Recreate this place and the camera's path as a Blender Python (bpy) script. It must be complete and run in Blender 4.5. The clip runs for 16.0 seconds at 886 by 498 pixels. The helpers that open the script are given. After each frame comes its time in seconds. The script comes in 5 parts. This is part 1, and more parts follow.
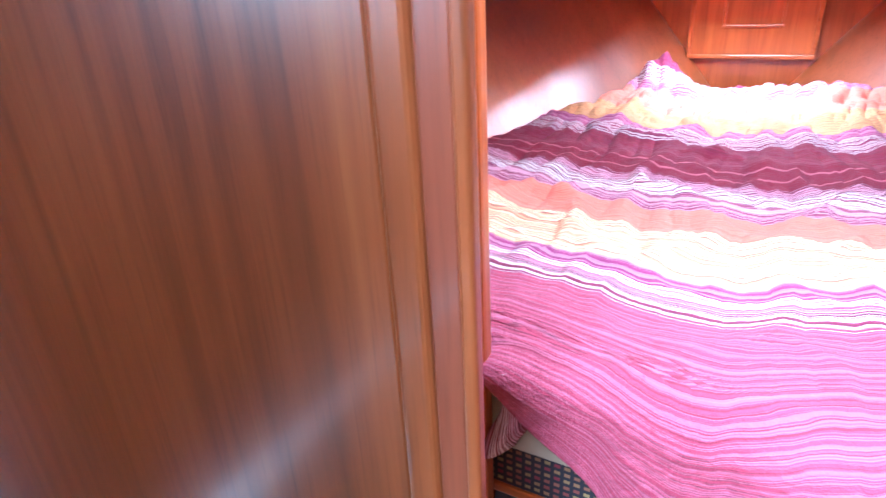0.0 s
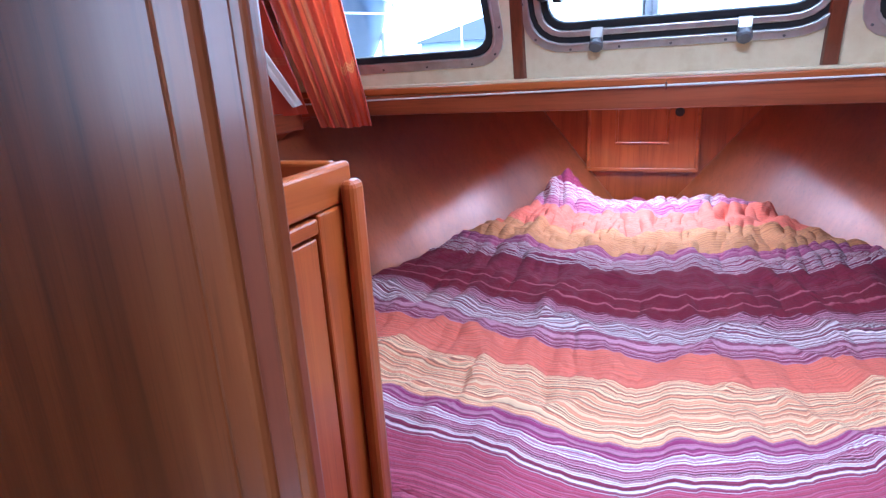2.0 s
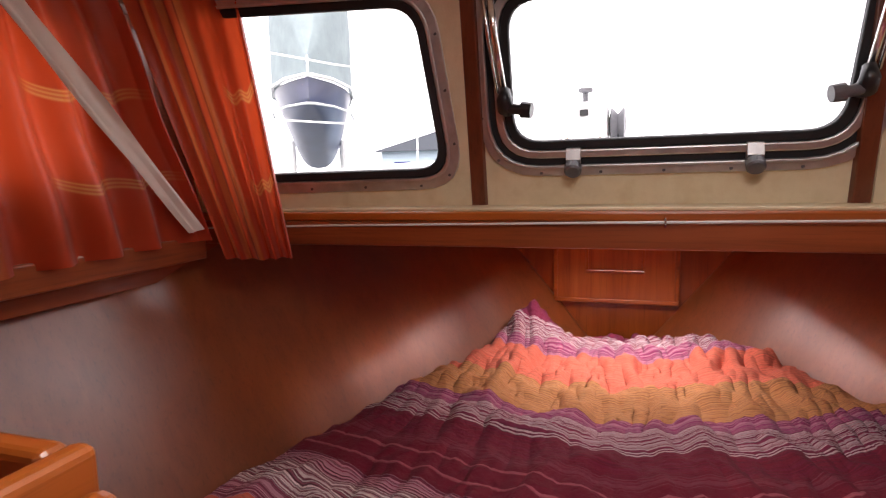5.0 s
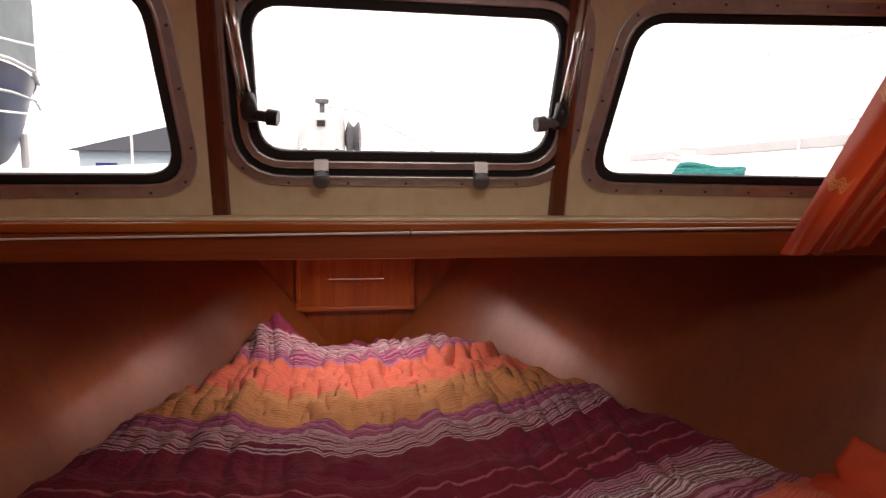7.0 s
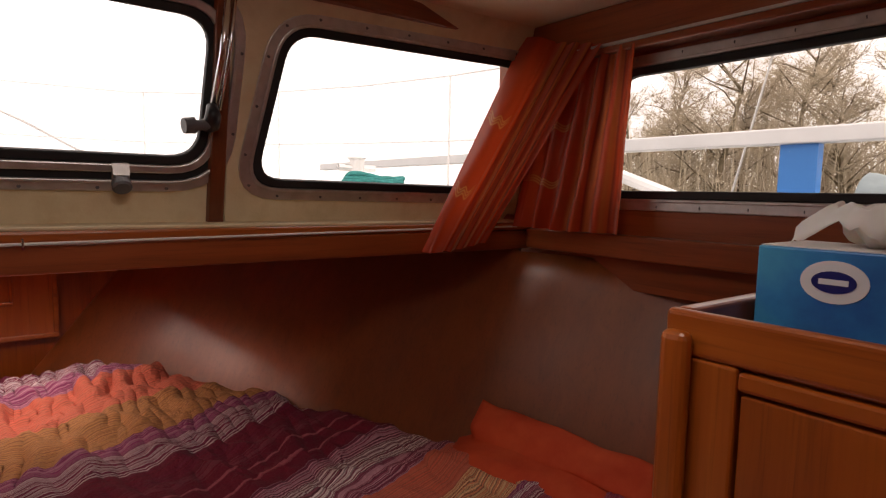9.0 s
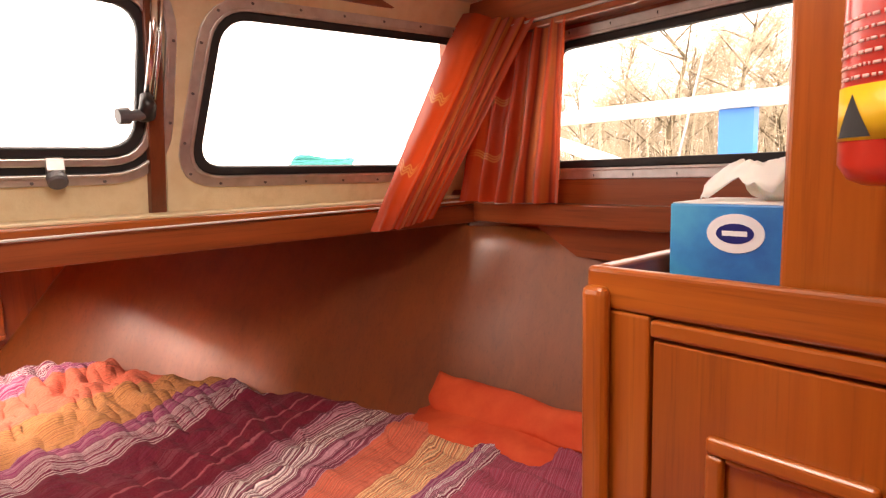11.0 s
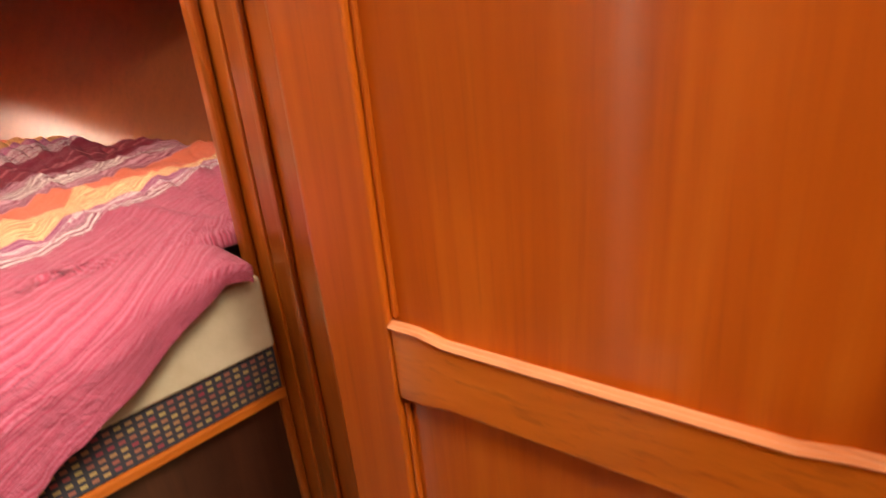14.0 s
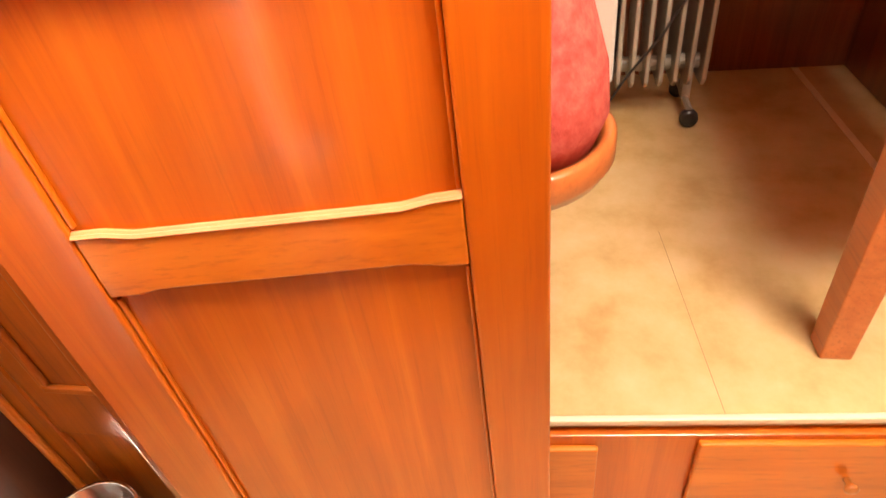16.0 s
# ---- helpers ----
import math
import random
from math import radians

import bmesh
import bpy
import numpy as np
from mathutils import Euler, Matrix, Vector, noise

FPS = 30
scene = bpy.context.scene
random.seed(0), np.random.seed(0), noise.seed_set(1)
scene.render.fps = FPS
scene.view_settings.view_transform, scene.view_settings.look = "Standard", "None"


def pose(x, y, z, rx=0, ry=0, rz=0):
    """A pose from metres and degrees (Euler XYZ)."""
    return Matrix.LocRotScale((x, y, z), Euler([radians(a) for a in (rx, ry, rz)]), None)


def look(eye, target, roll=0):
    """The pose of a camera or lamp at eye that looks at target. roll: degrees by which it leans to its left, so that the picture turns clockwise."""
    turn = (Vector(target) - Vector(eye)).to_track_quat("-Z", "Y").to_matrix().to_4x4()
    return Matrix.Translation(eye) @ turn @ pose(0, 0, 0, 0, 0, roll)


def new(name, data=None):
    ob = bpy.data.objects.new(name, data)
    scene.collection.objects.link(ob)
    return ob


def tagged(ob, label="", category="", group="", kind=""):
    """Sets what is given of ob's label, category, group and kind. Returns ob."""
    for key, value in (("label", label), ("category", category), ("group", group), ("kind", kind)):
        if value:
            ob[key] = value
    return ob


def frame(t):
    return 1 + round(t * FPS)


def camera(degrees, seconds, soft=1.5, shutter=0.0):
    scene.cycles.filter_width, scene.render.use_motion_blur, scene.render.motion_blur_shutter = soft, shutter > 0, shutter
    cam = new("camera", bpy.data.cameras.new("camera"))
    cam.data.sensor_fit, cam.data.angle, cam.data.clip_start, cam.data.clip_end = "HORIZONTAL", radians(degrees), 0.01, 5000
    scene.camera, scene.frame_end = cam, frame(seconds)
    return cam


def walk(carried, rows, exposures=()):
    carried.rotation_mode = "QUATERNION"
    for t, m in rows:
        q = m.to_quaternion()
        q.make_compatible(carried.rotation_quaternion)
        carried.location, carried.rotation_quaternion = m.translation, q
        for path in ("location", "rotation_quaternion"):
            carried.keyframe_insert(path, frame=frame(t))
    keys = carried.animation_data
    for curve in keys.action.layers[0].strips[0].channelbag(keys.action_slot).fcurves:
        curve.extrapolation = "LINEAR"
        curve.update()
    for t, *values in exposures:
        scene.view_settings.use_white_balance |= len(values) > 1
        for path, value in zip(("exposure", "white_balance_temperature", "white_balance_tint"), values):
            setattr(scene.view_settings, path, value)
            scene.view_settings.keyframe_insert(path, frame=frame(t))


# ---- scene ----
cam = camera(74.7, 16.0, soft=1.25, shutter=0.25)
METRES, EYE, TILT, LEAN, TURN = 1.7, 1.55, 0.0, 0.0, 30.0
ROWS = [
    (0.0, 0.0, 0.0, 0.0, -1.27, -24.55, 2.79),
    (0.5, 0.017, -0.0035, 0.0232, -7.99, -22.93, 3.12),
    (1.0, 0.0235, -0.0022, 0.0479, -9.31, -20.49, 2.05),
    (1.5, 0.0272, 0.0057, 0.0648, -8.24, -18.97, 2.76),
    (2.0, 0.034, 0.018, 0.0792, -8.37, -17.36, 3.04),
    (2.5, 0.0417, 0.0255, 0.0918, -9.09, -14.95, 1.05),
    (3.0, 0.0477, 0.0587, 0.1093, -8.68, -11.53, 1.57),
    (5.5, 0.0841, 0.2344, 0.0954, -15.44, -7.18, 1.67),
    (6.0, 0.0746, 0.2374, 0.0955, -24.13, -7.17, -0.13),
    (6.5, 0.0684, 0.2341, 0.0997, -32.24, -6.03, -1.28),
    (7.0, 0.0692, 0.2299, 0.0991, -38.23, -6.76, -0.58),
    (7.5, 0.0761, 0.2184, 0.0988, -44.45, -7.39, 0.0),
    (8.0, 0.0889, 0.2042, 0.0965, -50.03, -7.91, 0.61),
    (8.5, 0.0929, 0.1945, 0.096, -62.68, -6.38, -1.78),
    (9.0, 0.0924, 0.1913, 0.0965, -67.32, -5.48, -1.22),
    (11.5, 0.0718, 0.1516, 0.0913, -72.85, -8.78, 2.22),
    (12.0, 0.0449, 0.1317, 0.0729, -71.0, -13.0, 5.04),
    (12.5, 0.0253, 0.0884, 0.0375, -69.44, -12.97, 2.76),
    (13.0, 0.0195, 0.0153, 0.003, -67.97, -17.65, 3.52),
    (13.5, 0.002, -0.0688, -0.0238, -70.0, -17.74, 5.65),
    (14.0, -0.0079, -0.1265, -0.0844, -75.55, -22.06, 5.14),
    (14.5, -0.0285, -0.159, -0.142, -83.68, -26.28, 5.5),
    (15.0, -0.0417, -0.1574, -0.1772, -99.27, -31.16, 5.79),
    (15.5, -0.0637, -0.1483, -0.2006, -106.42, -36.09, 4.7),
    (16.0, -0.0841, -0.1388, -0.2379, -111.43, -38.8, 6.46),
]
EXPOSURES = [
    (0.0, 2.65, 4300, 4), (0.5, 1.95, 4200, 5), (1.0, 1.65, 4150, 7), (2.0, 1.4, 4200, 9), (3.2, 1.3, 4300, 11),
    (5.3, 0.15, 6700, 20), (7.5, -0.5, 7100, 22), (9.2, -0.8, 7500, 22), (11.3, 1.2, 8100, 23), (12.5, 0.7, 8200, 21), (13.0, 0.85, 8100, 16), (13.5, 1.35, 8000, 12), (14.0, 1.6, 8300, 13), (14.5, 2.3, 9200, 13), (15.0, 2.75, 9300, 13), (16.0, 3.3, 8600, 13),
]
walk(cam, [(t, pose(0, 0, EYE, TILT, LEAN, TURN) @ pose(METRES * x, METRES * y, METRES * z, 90 + pitch, roll, yaw)) for t, x, y, z, yaw, pitch, roll in ROWS], EXPOSURES)

# ---- world, sun and large lights ----
world = bpy.data.worlds.new("overcast_sky")
scene.world = world
world.use_nodes = True
wn, wl = world.node_tree.nodes, world.node_tree.links
sky = wn.new("ShaderNodeTexSky")
sky.sky_type, sky.sun_disc = "NISHITA", False
sky.sun_elevation, sky.sun_rotation = radians(35), radians(200)
haze = wn.new("ShaderNodeMix")
haze.data_type = "RGBA"
haze.inputs[0].default_value = 0.75
haze.inputs[7].default_value = (26.0, 25.5, 25.0, 1)
wl.new(sky.outputs[0], haze.inputs[6])
wl.new(haze.outputs[2], wn["Background"].inputs[0])
wn["Background"].inputs[1].default_value = 0.13
sun = new("sun", bpy.data.lights.new("sun", "SUN"))
sun.data.energy, sun.data.angle, sun.data.color = 1.5, radians(12), (1.0, 0.96, 0.9)
sun.matrix_world = look((0, -6, 8), (0, 0, 1.5))


def added_lamp(x, y, z, target, w, h, watts):
    ob = new("added_lamp", bpy.data.lights.new("added_lamp", "AREA"))
    ob.data.shape, ob.data.size, ob.data.size_y, ob.data.energy = "RECTANGLE", w, h, watts
    ob.data.color = (1.0, 0.98, 0.95)
    ob.matrix_world = look((x, y, z), target)
    return ob


AFT_Y = -3.0
# Assumed lamp over the passage, added to light door and bulkhead.
added_lamp(0.10, -0.95, 2.455, (0.12, -0.25, 1.5), 0.36, 0.9, 7.5)
# Invented lamp over the bed foot, added to brighten berth and cabinets.
added_lamp(0.08, 0.66, 2.20, (0.08, 1.06, 1.4), 0.34, 0.34, 3.6)
added_lamp(-0.08, 2.08, 1.738, (-0.08, 2.08, 1.0), 0.27, 0.29, 4.8)


# ---- materials ----
def mat(name, base, rough=0.5, metal=0.0, coat=0.0, spec=0.5):
    m = bpy.data.materials.new(name)
    m.use_nodes = True
    b = m.node_tree.nodes["Principled BSDF"]
    b.inputs["Base Color"].default_value = (*base, 1)
    b.inputs["Roughness"].default_value = rough
    b.inputs["Metallic"].default_value = metal
    b.inputs["Coat Weight"].default_value = coat
    b.inputs["Coat Roughness"].default_value = 0.12
    b.inputs["Specular IOR Level"].default_value = spec
    return m


def node(m, kind, **props):
    n = m.node_tree.nodes.new(kind)
    for k, v in props.items():
        if k == "scale":
            n.inputs["Scale"].default_value = v
        elif k == "detail":
            n.inputs["Detail"].default_value = v
        elif k == "rough":
            n.inputs["Roughness"].default_value = v
    return n


def ramp_node(m, stops, fac=None, interp="LINEAR"):
    r = m.node_tree.nodes.new("ShaderNodeValToRGB")
    r.color_ramp.interpolation = interp
    while len(r.color_ramp.elements) < len(stops):
        r.color_ramp.elements.new(1.0)
    for e, (p, c) in zip(r.color_ramp.elements, stops):
        e.position, e.color = p, (*c, 1)
    if fac is not None:
        m.node_tree.links.new(fac, r.inputs[0])
    return r


def speckle(m, colours, size, bump=0.0, bump_size=None, rough=None):
    """Base colour from noise between colours, and fine relief."""
    t = m.node_tree
    b = t.nodes["Principled BSDF"]
    co = t.nodes.new("ShaderNodeTexCoord")
    n = node(m, "ShaderNodeTexNoise", scale=1 / size, detail=6, rough=0.6)
    t.links.new(co.outputs["Object"], n.inputs["Vector"])
    r = ramp_node(m, [(0.3 + 0.4 * i / (len(colours) - 1), c) for i, c in enumerate(colours)], n.outputs[0])
    t.links.new(r.outputs[0], b.inputs["Base Color"])
    if bump:
        n2 = node(m, "ShaderNodeTexNoise", scale=1 / (bump_size or size / 6), detail=4)
        t.links.new(co.outputs["Object"], n2.inputs["Vector"])
        bn = t.nodes.new("ShaderNodeBump")
        bn.inputs["Strength"].default_value, bn.inputs["Distance"].default_value = bump, 0.002
        t.links.new(n2.outputs[0], bn.inputs["Height"])
        t.links.new(bn.outputs[0], b.inputs["Normal"])
    if rough:
        mr = t.nodes.new("ShaderNodeMapRange")
        mr.inputs[3].default_value, mr.inputs[4].default_value = rough
        t.links.new(n.outputs[0], mr.inputs[0])
        t.links.new(mr.outputs[0], b.inputs["Roughness"])
    return m


def wood(name, dark, mid, light, axis="Z", rough=(0.22, 0.4), coat=0.35, grain=1.0, coat_rough=None, pore=0.45):
    """Varnished teak or mahogany: long grain along an axis, pores, broad colour drift."""
    m = mat(name, mid, 0.3, coat=coat)
    t = m.node_tree
    b = t.nodes["Principled BSDF"]
    if coat_rough is not None:
        b.inputs["Coat Roughness"].default_value = coat_rough
    co = t.nodes.new("ShaderNodeTexCoord")
    mp = t.nodes.new("ShaderNodeMapping")
    s = [26.0 * grain] * 3
    s["XYZ".index(axis)] = 1.3 * grain
    mp.inputs["Scale"].default_value = s
    t.links.new(co.outputs["Object"], mp.inputs[0])
    info = t.nodes.new("ShaderNodeObjectInfo")
    off = t.nodes.new("ShaderNodeVectorMath")
    off.operation = "ADD"
    mul = t.nodes.new("ShaderNodeMath")
    mul.operation = "MULTIPLY"
    mul.inputs[1].default_value = 7.0
    t.links.new(info.outputs["Random"], mul.inputs[0])
    t.links.new(mp.outputs[0], off.inputs[0])
    t.links.new(mul.outputs[0], off.inputs[1])
    n = node(m, "ShaderNodeTexNoise", scale=1.0, detail=7, rough=0.62)
    n.inputs["Distortion"].default_value = 0.6
    t.links.new(off.outputs[0], n.inputs["Vector"])
    r = ramp_node(m, [(0.25, dark), (0.5, mid), (0.78, light)], n.outputs[0])
    mp2 = t.nodes.new("ShaderNodeMapping")
    s2 = [150.0] * 3
    s2["XYZ".index(axis)] = 5.0
    mp2.inputs["Scale"].default_value = s2
    t.links.new(co.outputs["Object"], mp2.inputs[0])
    n2 = node(m, "ShaderNodeTexNoise", scale=1.0, detail=3, rough=0.7)
    t.links.new(mp2.outputs[0], n2.inputs["Vector"])
    pores = ramp_node(m, [(0.3, (0.45, 0.42, 0.40)), (0.46, (1, 1, 1))], n2.outputs[0])
    mx = t.nodes.new("ShaderNodeMix")
    mx.data_type, mx.blend_type = "RGBA", "MULTIPLY"
    mx.inputs[0].default_value = pore
    t.links.new(r.outputs[0], mx.inputs[6])
    t.links.new(pores.outputs[0], mx.inputs[7])
    n3 = node(m, "ShaderNodeTexNoise", scale=2.2, detail=3)
    t.links.new(co.outputs["Object"], n3.inputs["Vector"])
    drift = ramp_node(m, [(0.3, (0.78, 0.74, 0.72)), (0.7, (1.12, 1.1, 1.08))], n3.outputs[0])
    mx2 = t.nodes.new("ShaderNodeMix")
    mx2.data_type, mx2.blend_type = "RGBA", "MULTIPLY"
    mx2.inputs[0].default_value = 1.0
    t.links.new(mx.outputs[2], mx2.inputs[6])
    t.links.new(drift.outputs[0], mx2.inputs[7])
    t.links.new(mx2.outputs[2], b.inputs["Base Color"])
    mr = t.nodes.new("ShaderNodeMapRange")
    mr.inputs[3].default_value, mr.inputs[4].default_value = rough
    t.links.new(n3.outputs[0], mr.inputs[0])
    t.links.new(mr.outputs[0], b.inputs["Roughness"])
    bn = t.nodes.new("ShaderNodeBump")
    bn.inputs["Strength"].default_value, bn.inputs["Distance"].default_value = 0.12, 0.001
    t.links.new(n2.outputs[0], bn.inputs["Height"])
    t.links.new(bn.outputs[0], b.inputs["Normal"])
    return m


TEAK = dict(dark=(0.27, 0.062, 0.009), mid=(0.42, 0.105, 0.014), light=(0.52, 0.15, 0.024))
M_TEAK = wood("varnished_teak_upright", **TEAK)
M_TEAK_X = wood("varnished_teak_across", axis="X", **TEAK)
M_TEAK_Y = wood("varnished_teak_lengthwise", axis="Y", **TEAK)
M_DOOR = wood("varnished_teak_door", dark=(0.40, 0.080, 0.008), mid=(0.50, 0.108, 0.010), light=(0.60, 0.155, 0.018), rough=(0.28, 0.45), pore=0.22)
M_MAHOG_X = wood("mahogany_across", (0.17, 0.036, 0.010), (0.28, 0.066, 0.018), (0.36, 0.095, 0.028), axis="X")
M_MAHOG_Y = wood("mahogany_lengthwise", (0.17, 0.036, 0.010), (0.28, 0.066, 0.018), (0.36, 0.095, 0.028), axis="Y")
M_MAHOG = wood("mahogany_upright", (0.11, 0.028, 0.013), (0.18, 0.048, 0.02), (0.24, 0.075, 0.03))
M_BROWN = wood("brown_varnished_bulkhead", (0.13, 0.036, 0.009), (0.23, 0.066, 0.016), (0.30, 0.10, 0.026), coat=0.2)
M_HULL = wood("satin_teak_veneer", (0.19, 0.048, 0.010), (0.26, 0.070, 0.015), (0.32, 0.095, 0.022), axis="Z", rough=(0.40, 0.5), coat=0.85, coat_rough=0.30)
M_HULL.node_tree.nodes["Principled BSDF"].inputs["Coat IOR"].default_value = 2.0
M_BULK = wood("red_brown_veneer", (0.22, 0.050, 0.009), (0.33, 0.080, 0.013), (0.41, 0.11, 0.02), coat=0.25)
M_CREAM = speckle(mat("cream_vinyl", (0.72, 0.60, 0.39), 0.5), [(0.66, 0.53, 0.32), (0.76, 0.65, 0.44), (0.70, 0.57, 0.36)], 0.08, 0.25, 0.004)
M_CEIL = speckle(mat("cream_ceiling_vinyl", (0.78, 0.70, 0.52), 0.6), [(0.72, 0.63, 0.45), (0.80, 0.73, 0.56)], 0.15, 0.2, 0.004)
M_ALU = speckle(mat("anodised_aluminium", (0.62, 0.61, 0.60), 0.38, 0.9), [(0.50, 0.49, 0.48), (0.66, 0.65, 0.64)], 0.03, rough=(0.3, 0.5))
M_STEEL = mat("polished_steel", (0.75, 0.74, 0.72), 0.18, 1.0)
M_RUBBER = mat("black_rubber", (0.012, 0.012, 0.013), 0.6)
M_BLACK = speckle(mat("black_plastic", (0.015, 0.015, 0.017), 0.35), [(0.012, 0.012, 0.013), (0.022, 0.022, 0.024)], 0.02)
M_GREYPL = mat("grey_plastic", (0.12, 0.12, 0.13), 0.4)
M_WHITE = speckle(mat("white_gelcoat", (0.8, 0.8, 0.79), 0.35), [(0.74, 0.74, 0.73), (0.82, 0.82, 0.81)], 0.3)
M_LINO = speckle(mat("beige_linoleum", (0.55, 0.37, 0.16), 0.42), [(0.45, 0.29, 0.12), (0.56, 0.40, 0.20), (0.62, 0.47, 0.27)], 0.14, 0.1, 0.01, rough=(0.3, 0.5))
M_LINO_EDGE = mat("pale_edge_trim", (0.72, 0.62, 0.46), 0.4)
M_GLASS = mat("window_glass", (1, 1, 1), 0.0)
M_GLASS.node_tree.nodes["Principled BSDF"].inputs["Transmission Weight"].default_value = 1.0
M_GLASS.node_tree.nodes["Principled BSDF"].inputs["IOR"].default_value = 1.02


# ---- mesh helpers ----
def part(name, bm, material, parent=None, label="", smooth=False, bevel=0.0, seg=2):
    """Links a bmesh as one mesh object, under a thing or a part where one is given."""
    bmesh.ops.recalc_face_normals(bm, faces=bm.faces)
    me = bpy.data.meshes.new(name)
    bm.to_mesh(me)
    bm.free()
    if smooth:
        me.polygons.foreach_set("use_smooth", [True] * len(me.polygons))
    me.materials.append(material)
    ob = new(name, me)
    if bevel:
        bv = ob.modifiers.new("edges", "BEVEL")
        bv.width, bv.segments, bv.limit_method, bv.angle_limit = bevel, seg, "ANGLE", radians(35)
    if parent is not None:
        ob.parent = parent
    if label:
        tagged(ob, label)
    return ob


def box(x0, x1, y0, y1, z0, z1, bm=None):
    bm = bm or bmesh.new()
    bmesh.ops.create_cube(bm, size=1, matrix=Matrix.Translation(((x0 + x1) / 2, (y0 + y1) / 2, (z0 + z1) / 2)) @ Matrix.Diagonal((abs(x1 - x0), abs(y1 - y0), abs(z1 - z0), 1)))
    return bm


def prism(points, a0, a1, axis="Z", bm=None):
    """A polygon of (p, q) drawn out along an axis from a0 to a1. axis Z: (x, y); Y: (x, z); X: (y, z)."""
    bm = bm or bmesh.new()
    put = {"Z": lambda p, a: (p[0], p[1], a), "Y": lambda p, a: (p[0], a, p[1]), "X": lambda p, a: (a, p[0], p[1])}[axis]
    lo = [bm.verts.new(put(p, a0)) for p in points]
    hi = [bm.verts.new(put(p, a1)) for p in points]
    n = len(points)
    bm.faces.new(lo)
    bm.faces.new(hi[::-1])
    for i in range(n):
        bm.faces.new((lo[i], lo[(i + 1) % n], hi[(i + 1) % n], hi[i]))
    return bm


def sweep(path, radius, sides=10, bm=None, caps=True):
    """A round bar along a list of points; radius may be a list."""
    bm = bm or bmesh.new()
    pts = [Vector(p) for p in path]
    rings, up = [], None
    for i, p in enumerate(pts):
        d = (pts[min(i + 1, len(pts) - 1)] - pts[max(i - 1, 0)]).normalized()
        if up is None:
            up = Vector((0, 0, 1)) if abs(d.z) < 0.9 else Vector((1, 0, 0))
        a = d.cross(up).normalized()
        up = a.cross(d).normalized()
        r = radius[i] if isinstance(radius, (list, tuple)) else radius
        rings.append([bm.verts.new(p + r * (math.cos(k * math.tau / sides) * a + math.sin(k * math.tau / sides) * up)) for k in range(sides)])
    for A, B in zip(rings, rings[1:]):
        for k in range(sides):
            bm.faces.new((A[k], A[(k + 1) % sides], B[(k + 1) % sides], B[k]))
    if caps:
        bm.faces.new(rings[0][::-1])
        bm.faces.new(rings[-1])
    return bm


def lathe(profile, centre, axis="Z", sides=32, bm=None):
    """A profile of (radius, height) turned round an axis."""
    bm = bm or bmesh.new()
    c = Vector(centre)
    put = {"Z": lambda r, h, a: c + Vector((r * math.cos(a), r * math.sin(a), h)), "Y": lambda r, h, a: c + Vector((r * math.cos(a), h, r * math.sin(a))), "X": lambda r, h, a: c + Vector((h, r * math.cos(a), r * math.sin(a)))}[axis]
    rings = [[bm.verts.new(put(max(r, 1e-4), h, k * math.tau / sides)) for k in range(sides)] for r, h in profile]
    for A, B in zip(rings, rings[1:]):
        for k in range(sides):
            bm.faces.new((A[k], A[(k + 1) % sides], B[(k + 1) % sides], B[k]))
    bm.faces.new(rings[0][::-1])
    bm.faces.new(rings[-1])
    return bm


def sheet(fn, nu, nv, bm=None):
    """A grid of fn(u, v), u and v from 0 to 1."""
    bm = bm or bmesh.new()
    g = [[bm.verts.new(fn(i / nu, j / nv)) for i in range(nu + 1)] for j in range(nv + 1)]
    for j in range(nv):
        for i in range(nu):
            bm.faces.new((g[j][i], g[j][i + 1], g[j + 1][i + 1], g[j + 1][i]))
    return bm


def empty(name, x=0.0, y=0.0, z=0.0):
    return new(name, None)


def lerp(a, b, t):
    return a + (b - a) * t


def table_at(rows, v):
    """Piecewise linear through rows of (v, value), smoothed."""
    return float(np.interp(v, [r[0] for r in rows], [r[1] for r in rows]))


class Plane:
    """A wall's plane: origin, along, up and the way into the room."""
    def __init__(self, o, u, lean):
        self.o = Vector(o)
        self.u = Vector(u).normalized()
        self.n = self.u.cross(Vector(lean)).normalized()
        self.v = self.n.cross(self.u).normalized()

    def at(self, p, depth=0.0):
        return self.o + self.u * p[0] + self.v * p[1] + self.n * depth


def inset(quad, d):
    """A quadrilateral with its sides moved inwards by d (outwards where d is negative)."""
    q = [Vector(p) for p in quad]
    lines = []
    for i in range(4):
        a, b = q[i], q[(i + 1) % 4]
        e = (b - a).normalized()
        lines.append((a + Vector((-e.y, e.x)) * d, e))
    out = []
    for i in range(4):
        (p, r), (s, w) = lines[i - 1], lines[i]
        k = (s - p).cross(w) / r.cross(w)
        out.append(p + r * k)
    return out


def rounded(quad, r, n=6):
    q, out = [Vector(p) for p in quad], []
    for i in range(4):
        p, a, b = q[i], (q[i - 1] - q[i]), (q[(i + 1) % 4] - q[i])
        s, e = p + a.normalized() * r, p + b.normalized() * r
        for k in range(n + 1):
            t = k / n
            out.append((1 - t) ** 2 * s + 2 * t * (1 - t) * p + t * t * e if n else p)
    return out


